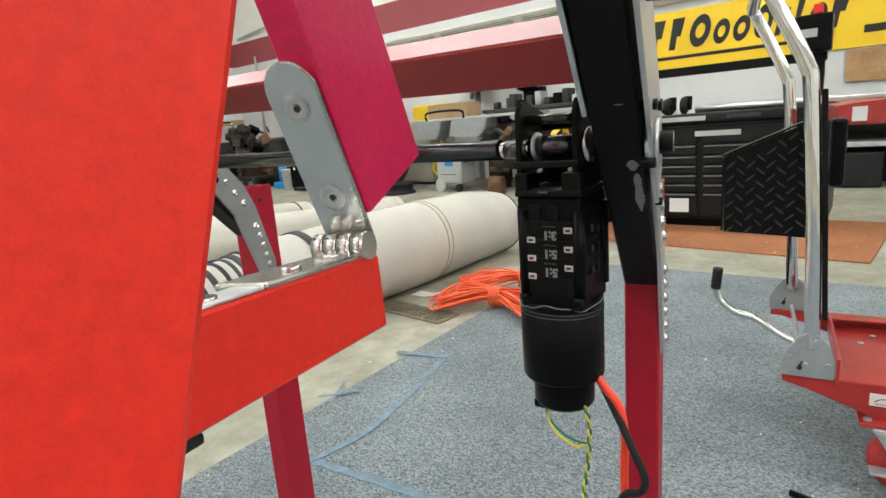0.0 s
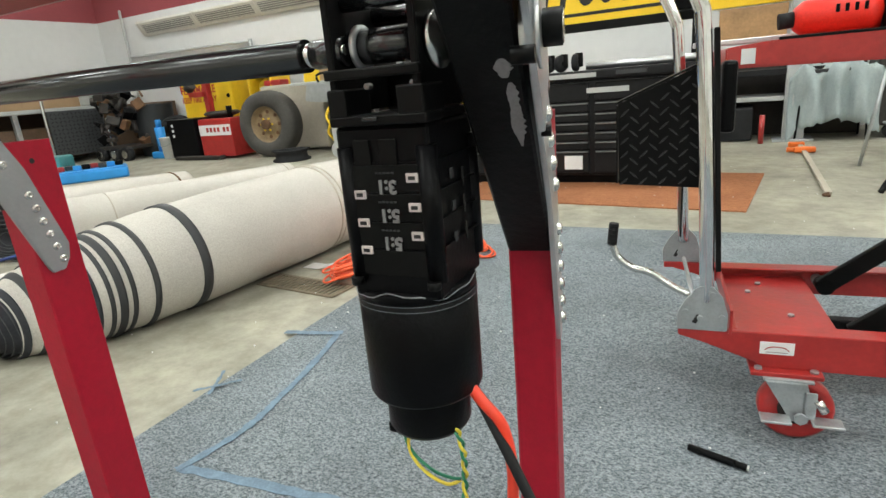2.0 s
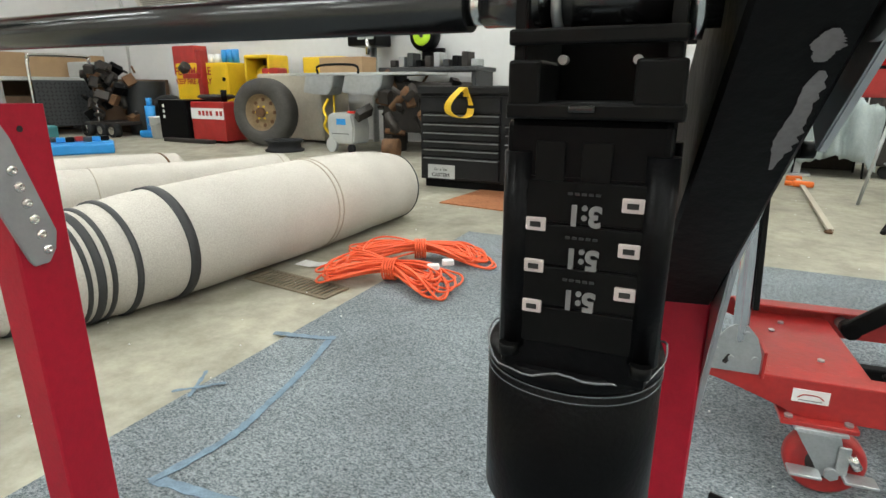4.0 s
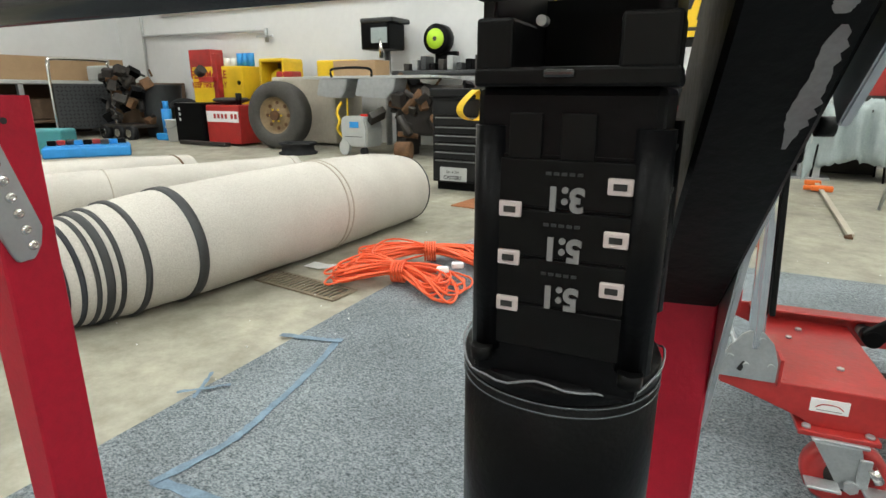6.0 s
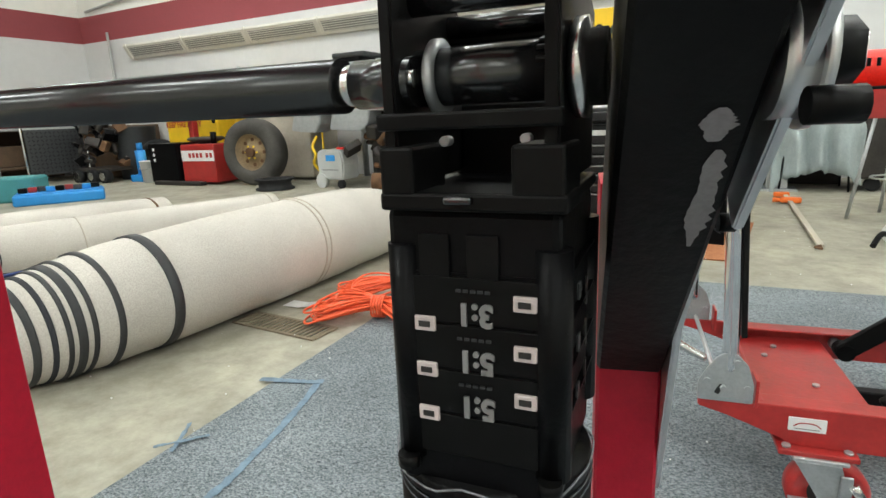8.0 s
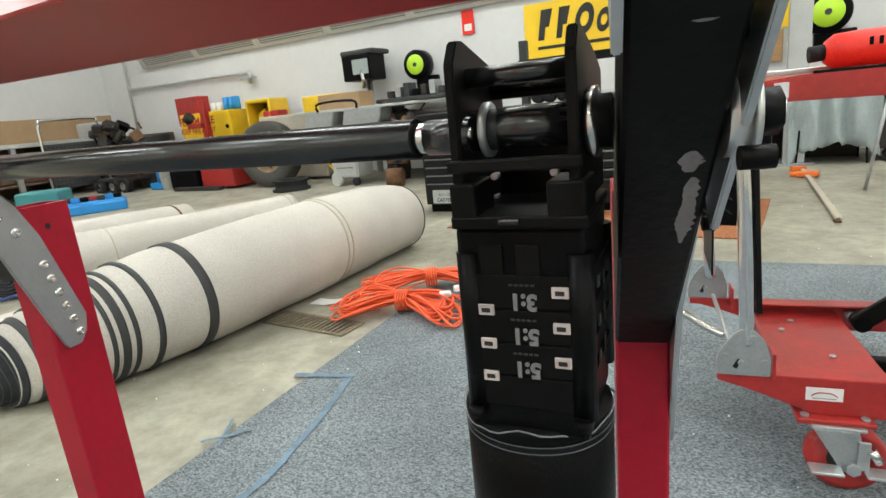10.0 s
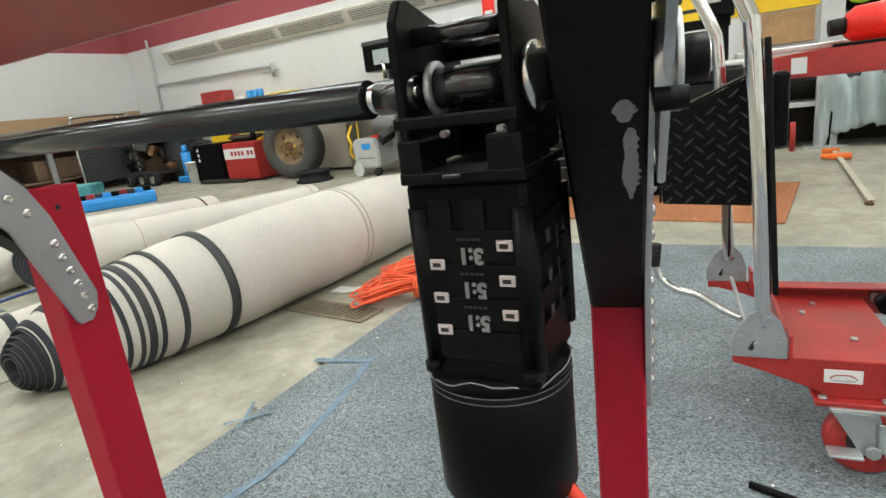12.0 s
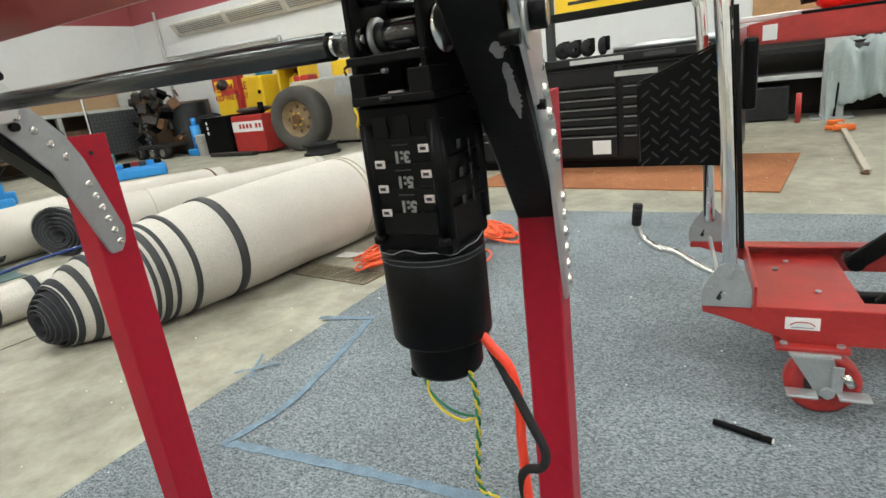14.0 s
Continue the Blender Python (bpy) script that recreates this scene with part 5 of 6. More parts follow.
    solo("red_cabinet", B((-7.92, 6.7, 1.12), (0.5, 0.25, 0.42), 0.008), CARTRED, "dark red metal cabinet box above the yellow cabinet", "metal box", RM)
    sp = thing("spray_cans", "row of blue and white cans on the yellow cabinet", "cans", RM)
    for i, x in enumerate((-7.33, -7.2, -7.05, -6.93, -6.82)):
        part("can", C((x, 6.6, 1.05), (x, 6.6, 1.05 + (0.2 if i > 1 else 0.14)), 0.05, 14), BLUE if i > 1 else WHITE, sp)
    # yellow vise-like machine housing
    t = thing("yellow_housing", "open rusty yellow machine housing on a bench", "machine housing", RM @ pose(-1.16, 0, 0) @ Matrix.Diagonal((0.765, 1, 1, 1)))
    part("shell_top", B((-6.5, 6.5, 1.12), (0.6, 0.4, 0.05), 0.02), YELPAINT, t)
    part("shell_side", B((-6.78, 6.5, 0.9), (0.05, 0.4, 0.45), 0.02), YELPAINT, t)
    part("shell_side", B((-6.22, 6.5, 0.9), (0.05, 0.4, 0.45), 0.02), YELPAINT, t)
    part("shell_back", B((-6.5, 6.66, 0.9), (0.56, 0.05, 0.42), 0.01), RUST, t)
    bm = bmesh.new()
    for k in range(9):
        cyl(bm, (-6.7 + 0.05 * k, 6.45, 0.75 + 0.03 * (k % 3)), (-6.7 + 0.05 * k, 6.5, 0.95 + 0.02 * (k % 4)), 0.03, 8)
    part("inner_parts", bm, YELPAINT, t)
    part("stand", B((-6.5, 6.5, 0.35), (0.6, 0.4, 0.68), 0.01), MUD, t)
    # tan tank
    t = thing("steel_tank", "tall tan steel cabinet behind the truck wheel", "tank", RM)
    part("body", B((-5.45, 6.45, 0.46), (1.1, 0.6, 0.86), 0.03), TAN, t)
    part("top_clutter", B((-5.9, 6.4, 0.93), (0.3, 0.2, 0.08), 0.02), CARTRED, t)
    # compressor / recovery machine
    t = thing("recovery_machine", "grey plastic wheeled service machine with blue label", "service machine", RM @ pose(-4.08, 5.6, 0) @ Matrix.Diagonal((0.78, 0.9, 0.95, 1)))
    bm = bmesh.new()
    prism(bm, [(-0.22, 0.1), (0.22, 0.1), (0.24, 0.3), (0.2, 0.45), (-0.18, 0.46), (-0.24, 0.4)], 0.36, Matrix.Translation((0, -0.18, 0)), 0.02)
    part("body", bm, GREYW, t)
    part("blue_label", B((0.02, -0.184, 0.36), (0.16, 0.004, 0.07), 0), BLUE, t)
    part("panel_seam", B((0.0, -0.183, 0.22), (0.3, 0.004, 0.008), 0), DKGREY, t)
    part("red_top", B((0.08, 0, 0.465), (0.12, 0.1, 0.03), 0.01), BRIGHT, t)
    for x in (-0.16, 0.18):
        part("wheel", C((x, -0.2, 0.09 if x < 0 else 0.05), (x, -0.14, 0.09 if x < 0 else 0.05), 0.09 if x < 0 else 0.05, 20), GREYW if x < 0 else RUBBER, t)
    part("yellow_hose", S([(-0.26, -0.1, 0.62), (-0.3, -0.16, 0.5), (-0.24, -0.18, 0.4), (-0.3, -0.16, 0.3), (-0.26, -0.1, 0.2)], 0.02, 8), YELPAINT, t)
    part("hose_post", C((-0.25, 0, 0.1), (-0.25, 0, 0.75), 0.015, 8), YELPAINT, t)
    # engine hoist bench with vehicle chassis
    t = thing("chassis_stand", "vehicle rear chassis with grey fenders on a stand", "vehicle chassis", RM)
    part("deck", B((-4.0, 5.9, 0.86), (1.75, 0.7, 0.03), 0.005), GREYW, t)
    part("rail", S([(-4.4, 5.5, 0.86), (-4.38, 5.5, 0.95), (-3.9, 5.5, 0.95), (-3.85, 5.5, 0.86)], 0.014, 8, 4), BLKMET, t)
    for x, w in ((-4.35, 0.4), (-3.75, 0.5)):
        bm = bmesh.new()
        prism(bm, [(-w / 2, 0.84), (w / 2, 0.84), (w / 2 - 0.03, 0.72), (w / 4, 0.63), (-w / 4, 0.64), (-w / 2 - 0.05, 0.66)], 0.25, Matrix.Translation((x, 5.45, 0)), 0.01)
        part("fender", bm, ZINC, t, "grey sheet metal fender")
    rnd = random.Random(11)
    for _ in range(70):
        x, y, z = rnd.uniform(-3.85, -2.75), rnd.uniform(5.4, 6.2), rnd.uniform(0.16, 0.8)
        if z < 0.35 and x < -3.5:
            continue
        if rnd.random() < 0.5:
            bm = bmesh.new()
            box(bm, (0, 0, 0), (rnd.uniform(0.05, 0.28), rnd.uniform(0.05, 0.2), rnd.uniform(0.03, 0.16)), 0.01, pose(x, y, z, rnd.uniform(-40, 40), rnd.uniform(-40, 40), rnd.uniform(0, 90)))
        else:
            bm = bmesh.new()
            cyl(bm, (x, y, z), (x + rnd.uniform(-0.25, 0.25), y + rnd.uniform(-0.1, 0.1), z + rnd.uniform(-0.2, 0.2)), rnd.uniform(0.012, 0.05), 8)
        part("running_gear", bm, rnd.choice((MUD, MUD, BLKPLA, RUST)), t)
    part("frame_block", B((-3.25, 6.0, 0.5), (0.9, 0.5, 0.55), 0.03), MUD, t)
    for x in (-3.55, -2.8):
        part("stand_leg", B((x, 5.8, 0.1), (0.08, 0.3, 0.2), 0.01), MUD, t)
    part("brake_drum", C((-3.38, 5.25, 0.1), (-3.22, 5.3, 0.1), 0.1, 18), RUST, t)
    # bench behind with bins, drill press and hose reel
    t = thing("yellow_tray", "yellow plastic tray with cardboard box on the bench", "tray", RM @ pose(0, 0, -0.021))
    part("tray", B((-4.75, 6.2, 0.99), (0.6, 0.4, 0.22), 0.02), YELPAINT, t)
    part("cardboard_box", B((-4.35, 6.0, 0.98), (0.62, 0.3, 0.2), 0.006, None), CARD, t)
    t = thing("drill_press", "dark drill press head with grey window panel", "drill press", RM @ pose(-1.02, 0, 0.36) @ Matrix.Diagonal((0.75, 1, 0.75, 1)))
    part("head", B((-4.55, 6.6, 1.36), (0.56, 0.4, 0.44), 0.03), BLKPLA, t)
    part("top_cover", B((-4.5, 6.6, 1.6), (0.66, 0.42, 0.08), 0.02), DKGREY, t)
    part("panel", B((-4.44, 6.39, 1.36), (0.32, 0.01, 0.24), 0.004), CLOTH, t)
    part("quill", C((-4.42, 6.42, 1.0), (-4.42, 6.42, 1.3), 0.04, 12), STEEL, t)
    part("column", C((-4.6, 6.75, -0.48), (-4.6, 6.75, 1.2), 0.05, 14), ZINC, t)
    t = thing("hose_reel", "black hose reel with lime green centre on the wall", "hose reel", RM @ pose(-3.68, 6.72, 1.33) @ Matrix.Scale(0.78, 4))
    bm = bmesh.new()
    lathe(bm, [(0.001, -0.12), (0.21, -0.12), (0.23, -0.09), (0.23, 0.09), (0.21, 0.12), (0.001, 0.12)], pose(0, 0, 0, 90, 0, 0), 32)
    part("drum", bm, BLKPLA, t)
    bm = bmesh.new()
    lathe(bm, [(0.03, 0.135), (0.15, 0.13), (0.155, 0.12), (0.12, 0.115)], pose(0, 0, 0, 90, 0, 0), 32)
    part("centre_disc", bm, GREEN, t, "lime green disc")
    part("hub", C((0, -0.12, 0), (0, -0.14, 0), 0.035, 14), DKGREY, t)
    part("mount", B((0.1, 0.1, -0.28), (0.4, 0.1, 0.2), 0.02), BLKPLA, t)
    t = copy_thing(t, RM @ pose(0.62, 6.72, 1.27))
    tagged(t, "black hose reel with lime green centre beside the wooden board")
    t = thing("side_bench", "dark cluttered bench under the hose reel", "bench", RM)
    part("top", B((-3.4, 6.5, 0.92), (1.3, 0.6, 0.05), 0.01), DKGREY, t)
    for x in (-4.0, -2.8):
        part("leg", B((x, 6.5, 0.45), (0.06, 0.5, 0.9), 0.005), DKGREY, t)
    rnd = random.Random(3)
    for k in range(10):
        part("bench_part", B((-3.9 + 0.12 * k, 6.4, 0.99 + 0.02 * (k % 3)), (0.08, 0.2, 0.08 + 0.04 * (k % 3)), 0.01), (MUD, ZINC, DKGREY, BLKPLA)[k % 4], t)
    # corner group: bucket, jack, bins, pump
    t = thing("plastic_bucket", "white plastic bucket with wire handle", "bucket", RM @ pose(-7.42, 5.62, 0))
    bm = bmesh.new()
    lathe(bm, [(0.001, 0.005), (0.1, 0.005), (0.12, 0.3), (0.125, 0.3), (0.125, 0.31), (0.112, 0.31), (0.1, 0.03)], None, 24)
    part("pail", bm, WHITE, t)
    part("handle", S([(-0.12, 0, 0.28), (-0.08, -0.1, 0.2), (0.08, -0.1, 0.2), (0.12, 0, 0.28)], 0.004, 6), ZINC, t)
    t = thing("bottle_jack", "blue floor jack standing upright", "jack", RM @ pose(-7.75, 5.75, 0))
    part("body", C((0, 0, 0.1), (0, 0, 0.45), 0.07, 16), BLUE, t)
    part("neck", C((0, 0, 0.45), (0, 0, 0.56), 0.04, 12), BLUE, t)
    part("base", B((0, 0, 0.05), (0.28, 0.24, 0.1), 0.02), BLUE, t)
    t = thing("trash_barrel", "dark grey round barrel by the wall", "barrel", RM @ pose(-8.3, 6.1, 0))
    bm = bmesh.new()
    lathe(bm, [(0.001, 0.01), (0.26, 0.01), (0.28, 0.4), (0.3, 0.78), (0.31, 0.8), (0.28, 0.8), (0.26, 0.1)], None, 28)
    part("drum", bm, DKGREY, t)
    t = thing("car_tyre", "black car tyre leaning by the barrel", "car tyre", RM @ pose(-7.85, 6.15, 0.30, 0, 0, 35))
    bm = bmesh.new()
    lathe(bm, [(0.18, -0.08), (0.24, -0.1), (0.29, -0.085), (0.3, -0.05), (0.3, 0.05), (0.29, 0.085), (0.24, 0.1), (0.18, 0.08), (0.18, -0.08)], pose(0, 0, 0, 90, 0, 0), 32)
    part("tyre", bm, RUBBER, t)
    t = thing("engine_cart", "dark engine parts on a wheeled dolly", "engine dolly", RM @ pose(-8.5, 5.7, 0))
    rnd = random.Random(21)
    for _ in range(60):
        x, y, z = rnd.uniform(-0.35, 0.3), rnd.uniform(-0.25, 0.25), rnd.uniform(0.25, 1.0)
        if rnd.random() < 0.5:
            bm = bmesh.new()
            box(bm, (0, 0, 0), (rnd.uniform(0.05, 0.25), rnd.uniform(0.05, 0.2), rnd.uniform(0.03, 0.16)), 0.01, pose(x, y, z, rnd.uniform(-40, 40), rnd.uniform(-40, 40), rnd.uniform(0, 90)))
        else:
            bm = bmesh.new()
            cyl(bm, (x, y, z), (x + rnd.uniform(-0.2, 0.2), y + rnd.uniform(-0.1, 0.1), z + rnd.uniform(-0.2, 0.2)), rnd.uniform(0.01, 0.05), 8)
        part("engine_part", bm, rnd.choice((MUD, MUD, BLKPLA, RUST)), t)
    part("dolly", B((0, 0, 0.19), (0.7, 0.5, 0.05), 0.01), MUD, t)
    for x in (-0.3, 0.05, 0.32):
        w = part("wheel", C((x, -0.3, 0.1), (x, -0.2, 0.1), 0.1, 20), RUBBER, t)
        part("wheel_cap", C((x, -0.31, 0.1), (x, -0.302, 0.1), 0.06, 16), STEEL, w)
    # benches along the west wall
    t = thing("work_bench", "long dark wooden workbench with shelf and cardboard on top", "workbench", RM)
    part("top", B((-10.0, 2.2, 0.83), (0.9, 8.0, 0.06), 0.01), GREYW, t)
    part("shelf", B((-10.0, 2.2, 0.25), (0.8, 7.9, 0.04), 0.01), DKWOOD, t)
    part("back", B((-10.42, 2.2, 0.42), (0.04, 7.9, 0.8), 0.01), DKWOOD, t)
    for k in range(7):
        part("leg", B((-9.6, -1.6 + 1.27 * k, 0.4), (0.07, 0.07, 0.8), 0.006), ZINC, t)
    for k in range(5):
        part("stored_box", B((-9.95, -1.0 + 1.5 * k, 0.43), (0.5, 0.9, 0.3), 0.01), (CARD, DKWOOD, CARD, MUD, DKWOOD)[k], t)
    cb = solo("cardboard_sheet", B((-10.2, 3.1, 1.05), (0.06, 7.3, 0.36), 0.004), CARD, "long brown cardboard panel standing on the bench", "cardboard", RM)
    sp = thing("spray_bottle", "white spray bottle with blue cap on the bench", "bottle", RM)
    part("body", C((-9.75, 1.6, 0.86), (-9.75, 1.6, 1.06), 0.05, 14, 0.04), WHITE, sp)
    part("cap", C((-9.75, 1.6, 1.06), (-9.75, 1.6, 1.12), 0.025, 12), BLUE, sp)
    solo("green_case", B((-9.7, 6.1, 0.98), (0.5, 0.3, 0.24), 0.03), GREYW, "pale green tool case on the bench", "case", RM)
    solo("end_bench", B((-9.35, 6.45, 0.42), (1.3, 0.8, 0.82), 0.01), DKWOOD, "dark bench in the corner", "bench", RM)
    # hand truck with tread plate
    t = thing("platform_truck", "folding platform truck with chrome handle and dark tread panel", "hand truck", RM @ pose(-9.25, 5.45, 0, 0, 0, 78))
    part("handle", S([(-0.42, 0, 0.1), (-0.42, 0, 0.9), (-0.4, 0, 1.1), (-0.34, 0, 1.16), (0.34, 0, 1.16), (0.4, 0, 1.1), (0.42, 0, 0.9), (0.42, 0, 0.1)], 0.026, 10), CHROME, t)
    part("panel", B((0, 0.02, 0.47), (0.78, 0.03, 0.68), 0.01), DKGREY, t)
    for i in range(13):
        for j in range(11):
            part("tread_lug", B((0, 0, 0), (0.04, 0.006, 0.012), 0, pose(-0.34 + i * 0.057, 0.003, 0.18 + j * 0.058, 0, 45 if (i + j) % 2 else -45, 0)), RUBBER, t)
    for x in (-0.33, 0.33):
        part("wheel", C((x - 0.03, -0.06, 0.09), (x + 0.03, -0.06, 0.09), 0.09, 18), RUBBER, t)
    # blue case with tools, teal tote
    t = thing("blue_case", "bright blue plastic tool case with tools on top", "tool case", pose(-3.12, 7.55, 0, 0, 0, 20))
    part("shell", B((0, 0.15, 0.06), (0.9, 0.5, 0.12), 0.02), BLUE, t)
    part("lid_rim", B((0, 0.15, 0.125), (0.86, 0.46, 0.012), 0.004), BLUE, t)
    for k in range(9):
        part("loose_tool", B((-0.36 + 0.09 * k, 0.12 + 0.05 * (k % 3), 0.16), (0.09, 0.06, 0.06), 0.01, None), (BLKPLA, CARTRED, DKGREY, BLUE)[k % 4], t)
    solo("teal_tote", B((-3.75, 8.0, 0.15), (0.5, 0.4, 0.3), 0.03), TEAL, "teal plastic storage tote on the floor", "tote")
    # blue robot chassis far left
    for px, py, rz in ((-3.7, 5.4, 30), (-4.5, 6.4, 20)):
        t = thing("robot_chassis", "blue and black robot chassis with wires and towers", "robot", pose(px, py, 0, 0, 0, rz), group="robots")
        part("bumper", B((0, -0.35, 0.14), (0.9, 0.08, 0.13), 0.02), BLUE, t)
        part("bumper", B((0, 0.35, 0.14), (0.9, 0.08, 0.13), 0.02), BLUE, t)
        part("belly", B((0, 0, 0.1), (0.86, 0.66, 0.03), 0.005), BLKMET, t)
        rnd = random.Random(31)
        for k in range(5):
            part("tower", B((-0.36 + 0.18 * k, 0.1 * (k % 2), 0.36), (0.045, 0.045, 0.5), 0.005), BLKMET if k % 2 else BLUE, t)
        for k in range(4):
            part("cross_plate", B((-0.2 + 0.13 * k, -0.05, 0.3 + 0.08 * k), (0.3, 0.05, 0.07), 0.006), BLUE, t)
            part("wire", S([(-0.3 + 0.2 * k, -0.1, 0.15), (-0.25 + 0.2 * k, -0.2, 0.3), (-0.15 + 0.2 * k, -0.12, 0.45)], 0.008, 6), (BRIGHT, BLKPLA)[k % 2], t)
        for x in (-0.3, 0.3):
            part("wheel", C((x, -0.28, 0.075), (x, -0.22, 0.075), 0.075, 18), RUBBER, t)
    solo("green_floor_sheet", B((0, 0, 0.003), (0.75, 0.62, 0.005), 0.001), SHEETM, "thin green sheet lying under the carpet rolls", "sheet", pose(-2.4, 3.2, 0, 0, 0, 50))


def right_side():
    """Covered table, stools and post seen beyond the cart."""
    t = thing("covered_table", "folding table draped with a crumpled grey-blue cloth", "table", pose(4.44, 4.785, 0, 0, 0, -37) @ Matrix.Diagonal((0.66, 0.9, 1.08, 1)))
    for x in (-0.35, 0.35):
        for y in (-0.2, 0.2):
            part("leg", C((x * 1.15, y * 1.2, 0), (x, y, 0.55), 0.014, 8), BLKMET, t)
    part("top", B((0, 0, 0.56), (0.8, 0.5, 0.03), 0.008), DKGREY, t)
    bm = bmesh.new()
    n, mth = 34, 26
    grid = []
    for i in range(n):
        row = []
        for j in range(mth):
            x, y = -0.52 + 1.04 * i / (n - 1), -0.62 + 1.0 * j / (mth - 1)
            z = 0.58
            dx, dy = max(0, abs(x) - 0.38), max(0, -0.25 - y)
            z -= 1.25 * dy + 0.8 * dx
            yy = max(y, -0.27) - 0.10 * dy
            z += 0.09 * noise.noise(Vector((x * 5, y * 5, 1.3))) + 0.045 * noise.noise(Vector((x * 13, y * 11, 4))) + 0.02 * noise.noise(Vector((x * 30, y * 28, 7)))
            yy += (0.06 * math.sin(x * 17 + y * 5 + 2 * math.sin(x * 5)) + 0.06 * noise.noise(Vector((x * 12, y * 5, 9)))) * min(1, dy * 6 + 0.1)
            row.append(bm.verts.new((x, yy, z + 0.02)))
        grid.append(row)
    for i in range(n - 1):
        for j in range(mth - 1):
            f = bm.faces.new((grid[i][j], grid[i + 1][j], grid[i + 1][j + 1], grid[i][j + 1]))
            f.smooth = True
    cl = part("cloth", bm, CLOTH, t, "crumpled grey-blue cloth")
    md = cl.modifiers.new("thick", "SOLIDIFY")
    md.thickness = 0.006
    p = thing("steel_post", "pale grey square steel post by the dark opening", "post", RM)
    part("post", B((0.36, 5.95, 0.9), (0.16, 0.12, 1.8), 0.005), GREYW, p)
    part("base_plate", B((0.36, 5.95, 0.01), (0.3, 0.26, 0.02), 0.003), ZINC, p)
    d = thing("parts_shelf", "dark low shelf with grey boards along the wall", "shelf", RM)
    part("back", B((-0.2, 6.6, 0.35), (2.2, 0.4, 0.7), 0.01), MUD, d)
    part("board", B((-0.2, 6.2, 0.36), (2.0, 0.5, 0.04), 0.004), GREYW, d)
    part("board", B((-0.2, 6.15, 0.58), (1.9, 0.4, 0.05), 0.004), RUBBER, d)
    part("box", B((-0.3, 6.1, 0.15), (0.7, 0.4, 0.28), 0.01), RUBBER, d)
    solo("red_jack", C((0.12, 5.75, 0), (0.12, 5.75, 0.24), 0.022, 10), CARTRED, "small red jack stand on the floor", "jack", RM)
    # stools with pale tops
    first = thing("stool", "metal stool with green-white top and splayed legs", "stool", pose(3.75, 3.35, 0, 0, 0, 15), group="stools")
    part("seat", B((0, 0, 0.72), (0.34, 0.34, 0.02), 0.006), GREYW, first)
    for x in (-1, 1):
        for y in (-1, 1):
            part("leg", C((0.2 * x, 0.2 * y, 0), (0.13 * x, 0.13 * y, 0.71), 0.012, 8), ZINC, first)
    part("ring", S([(0.17 * math.cos(a * 0.5236), 0.17 * math.sin(a * 0.5236), 0.28) for a in range(12)], 0.007, 6, 0, True), ZINC, first)
    copy_thing(first, pose(4.3, 3.6, 0, 0, 0, 40))
    t = thing("dark_cabinet", "dark grey panel cabinet behind the stools", "cabinet", pose(5.2, 4.3, 0, 0, 0, -37))
    part("body", B((0, 0, 0.42), (1.2, 0.5, 0.62), 0.02), MUD, t)
    for x in (-0.45, 0.45):
        part("caster", C((x, -0.2, 0.06), (x, -0.15, 0.06), 0.06, 14), RUBBER, t)
    t = thing("grey_canister", "small pale cylinder on a bracket on the floor", "canister", pose(3.1, 2.8, 0.05, 0, 0, 30))
    part("drum", C((0, 0, 0.012), (0.36, 0.03, 0.012), 0.062, 20), WHITE, t)
    part("arm", S([(-0.22, 0.05, -0.03), (-0.15, 0.03, 0.03), (-0.05, 0, 0.0)], 0.015, 8), BLKMET, t)


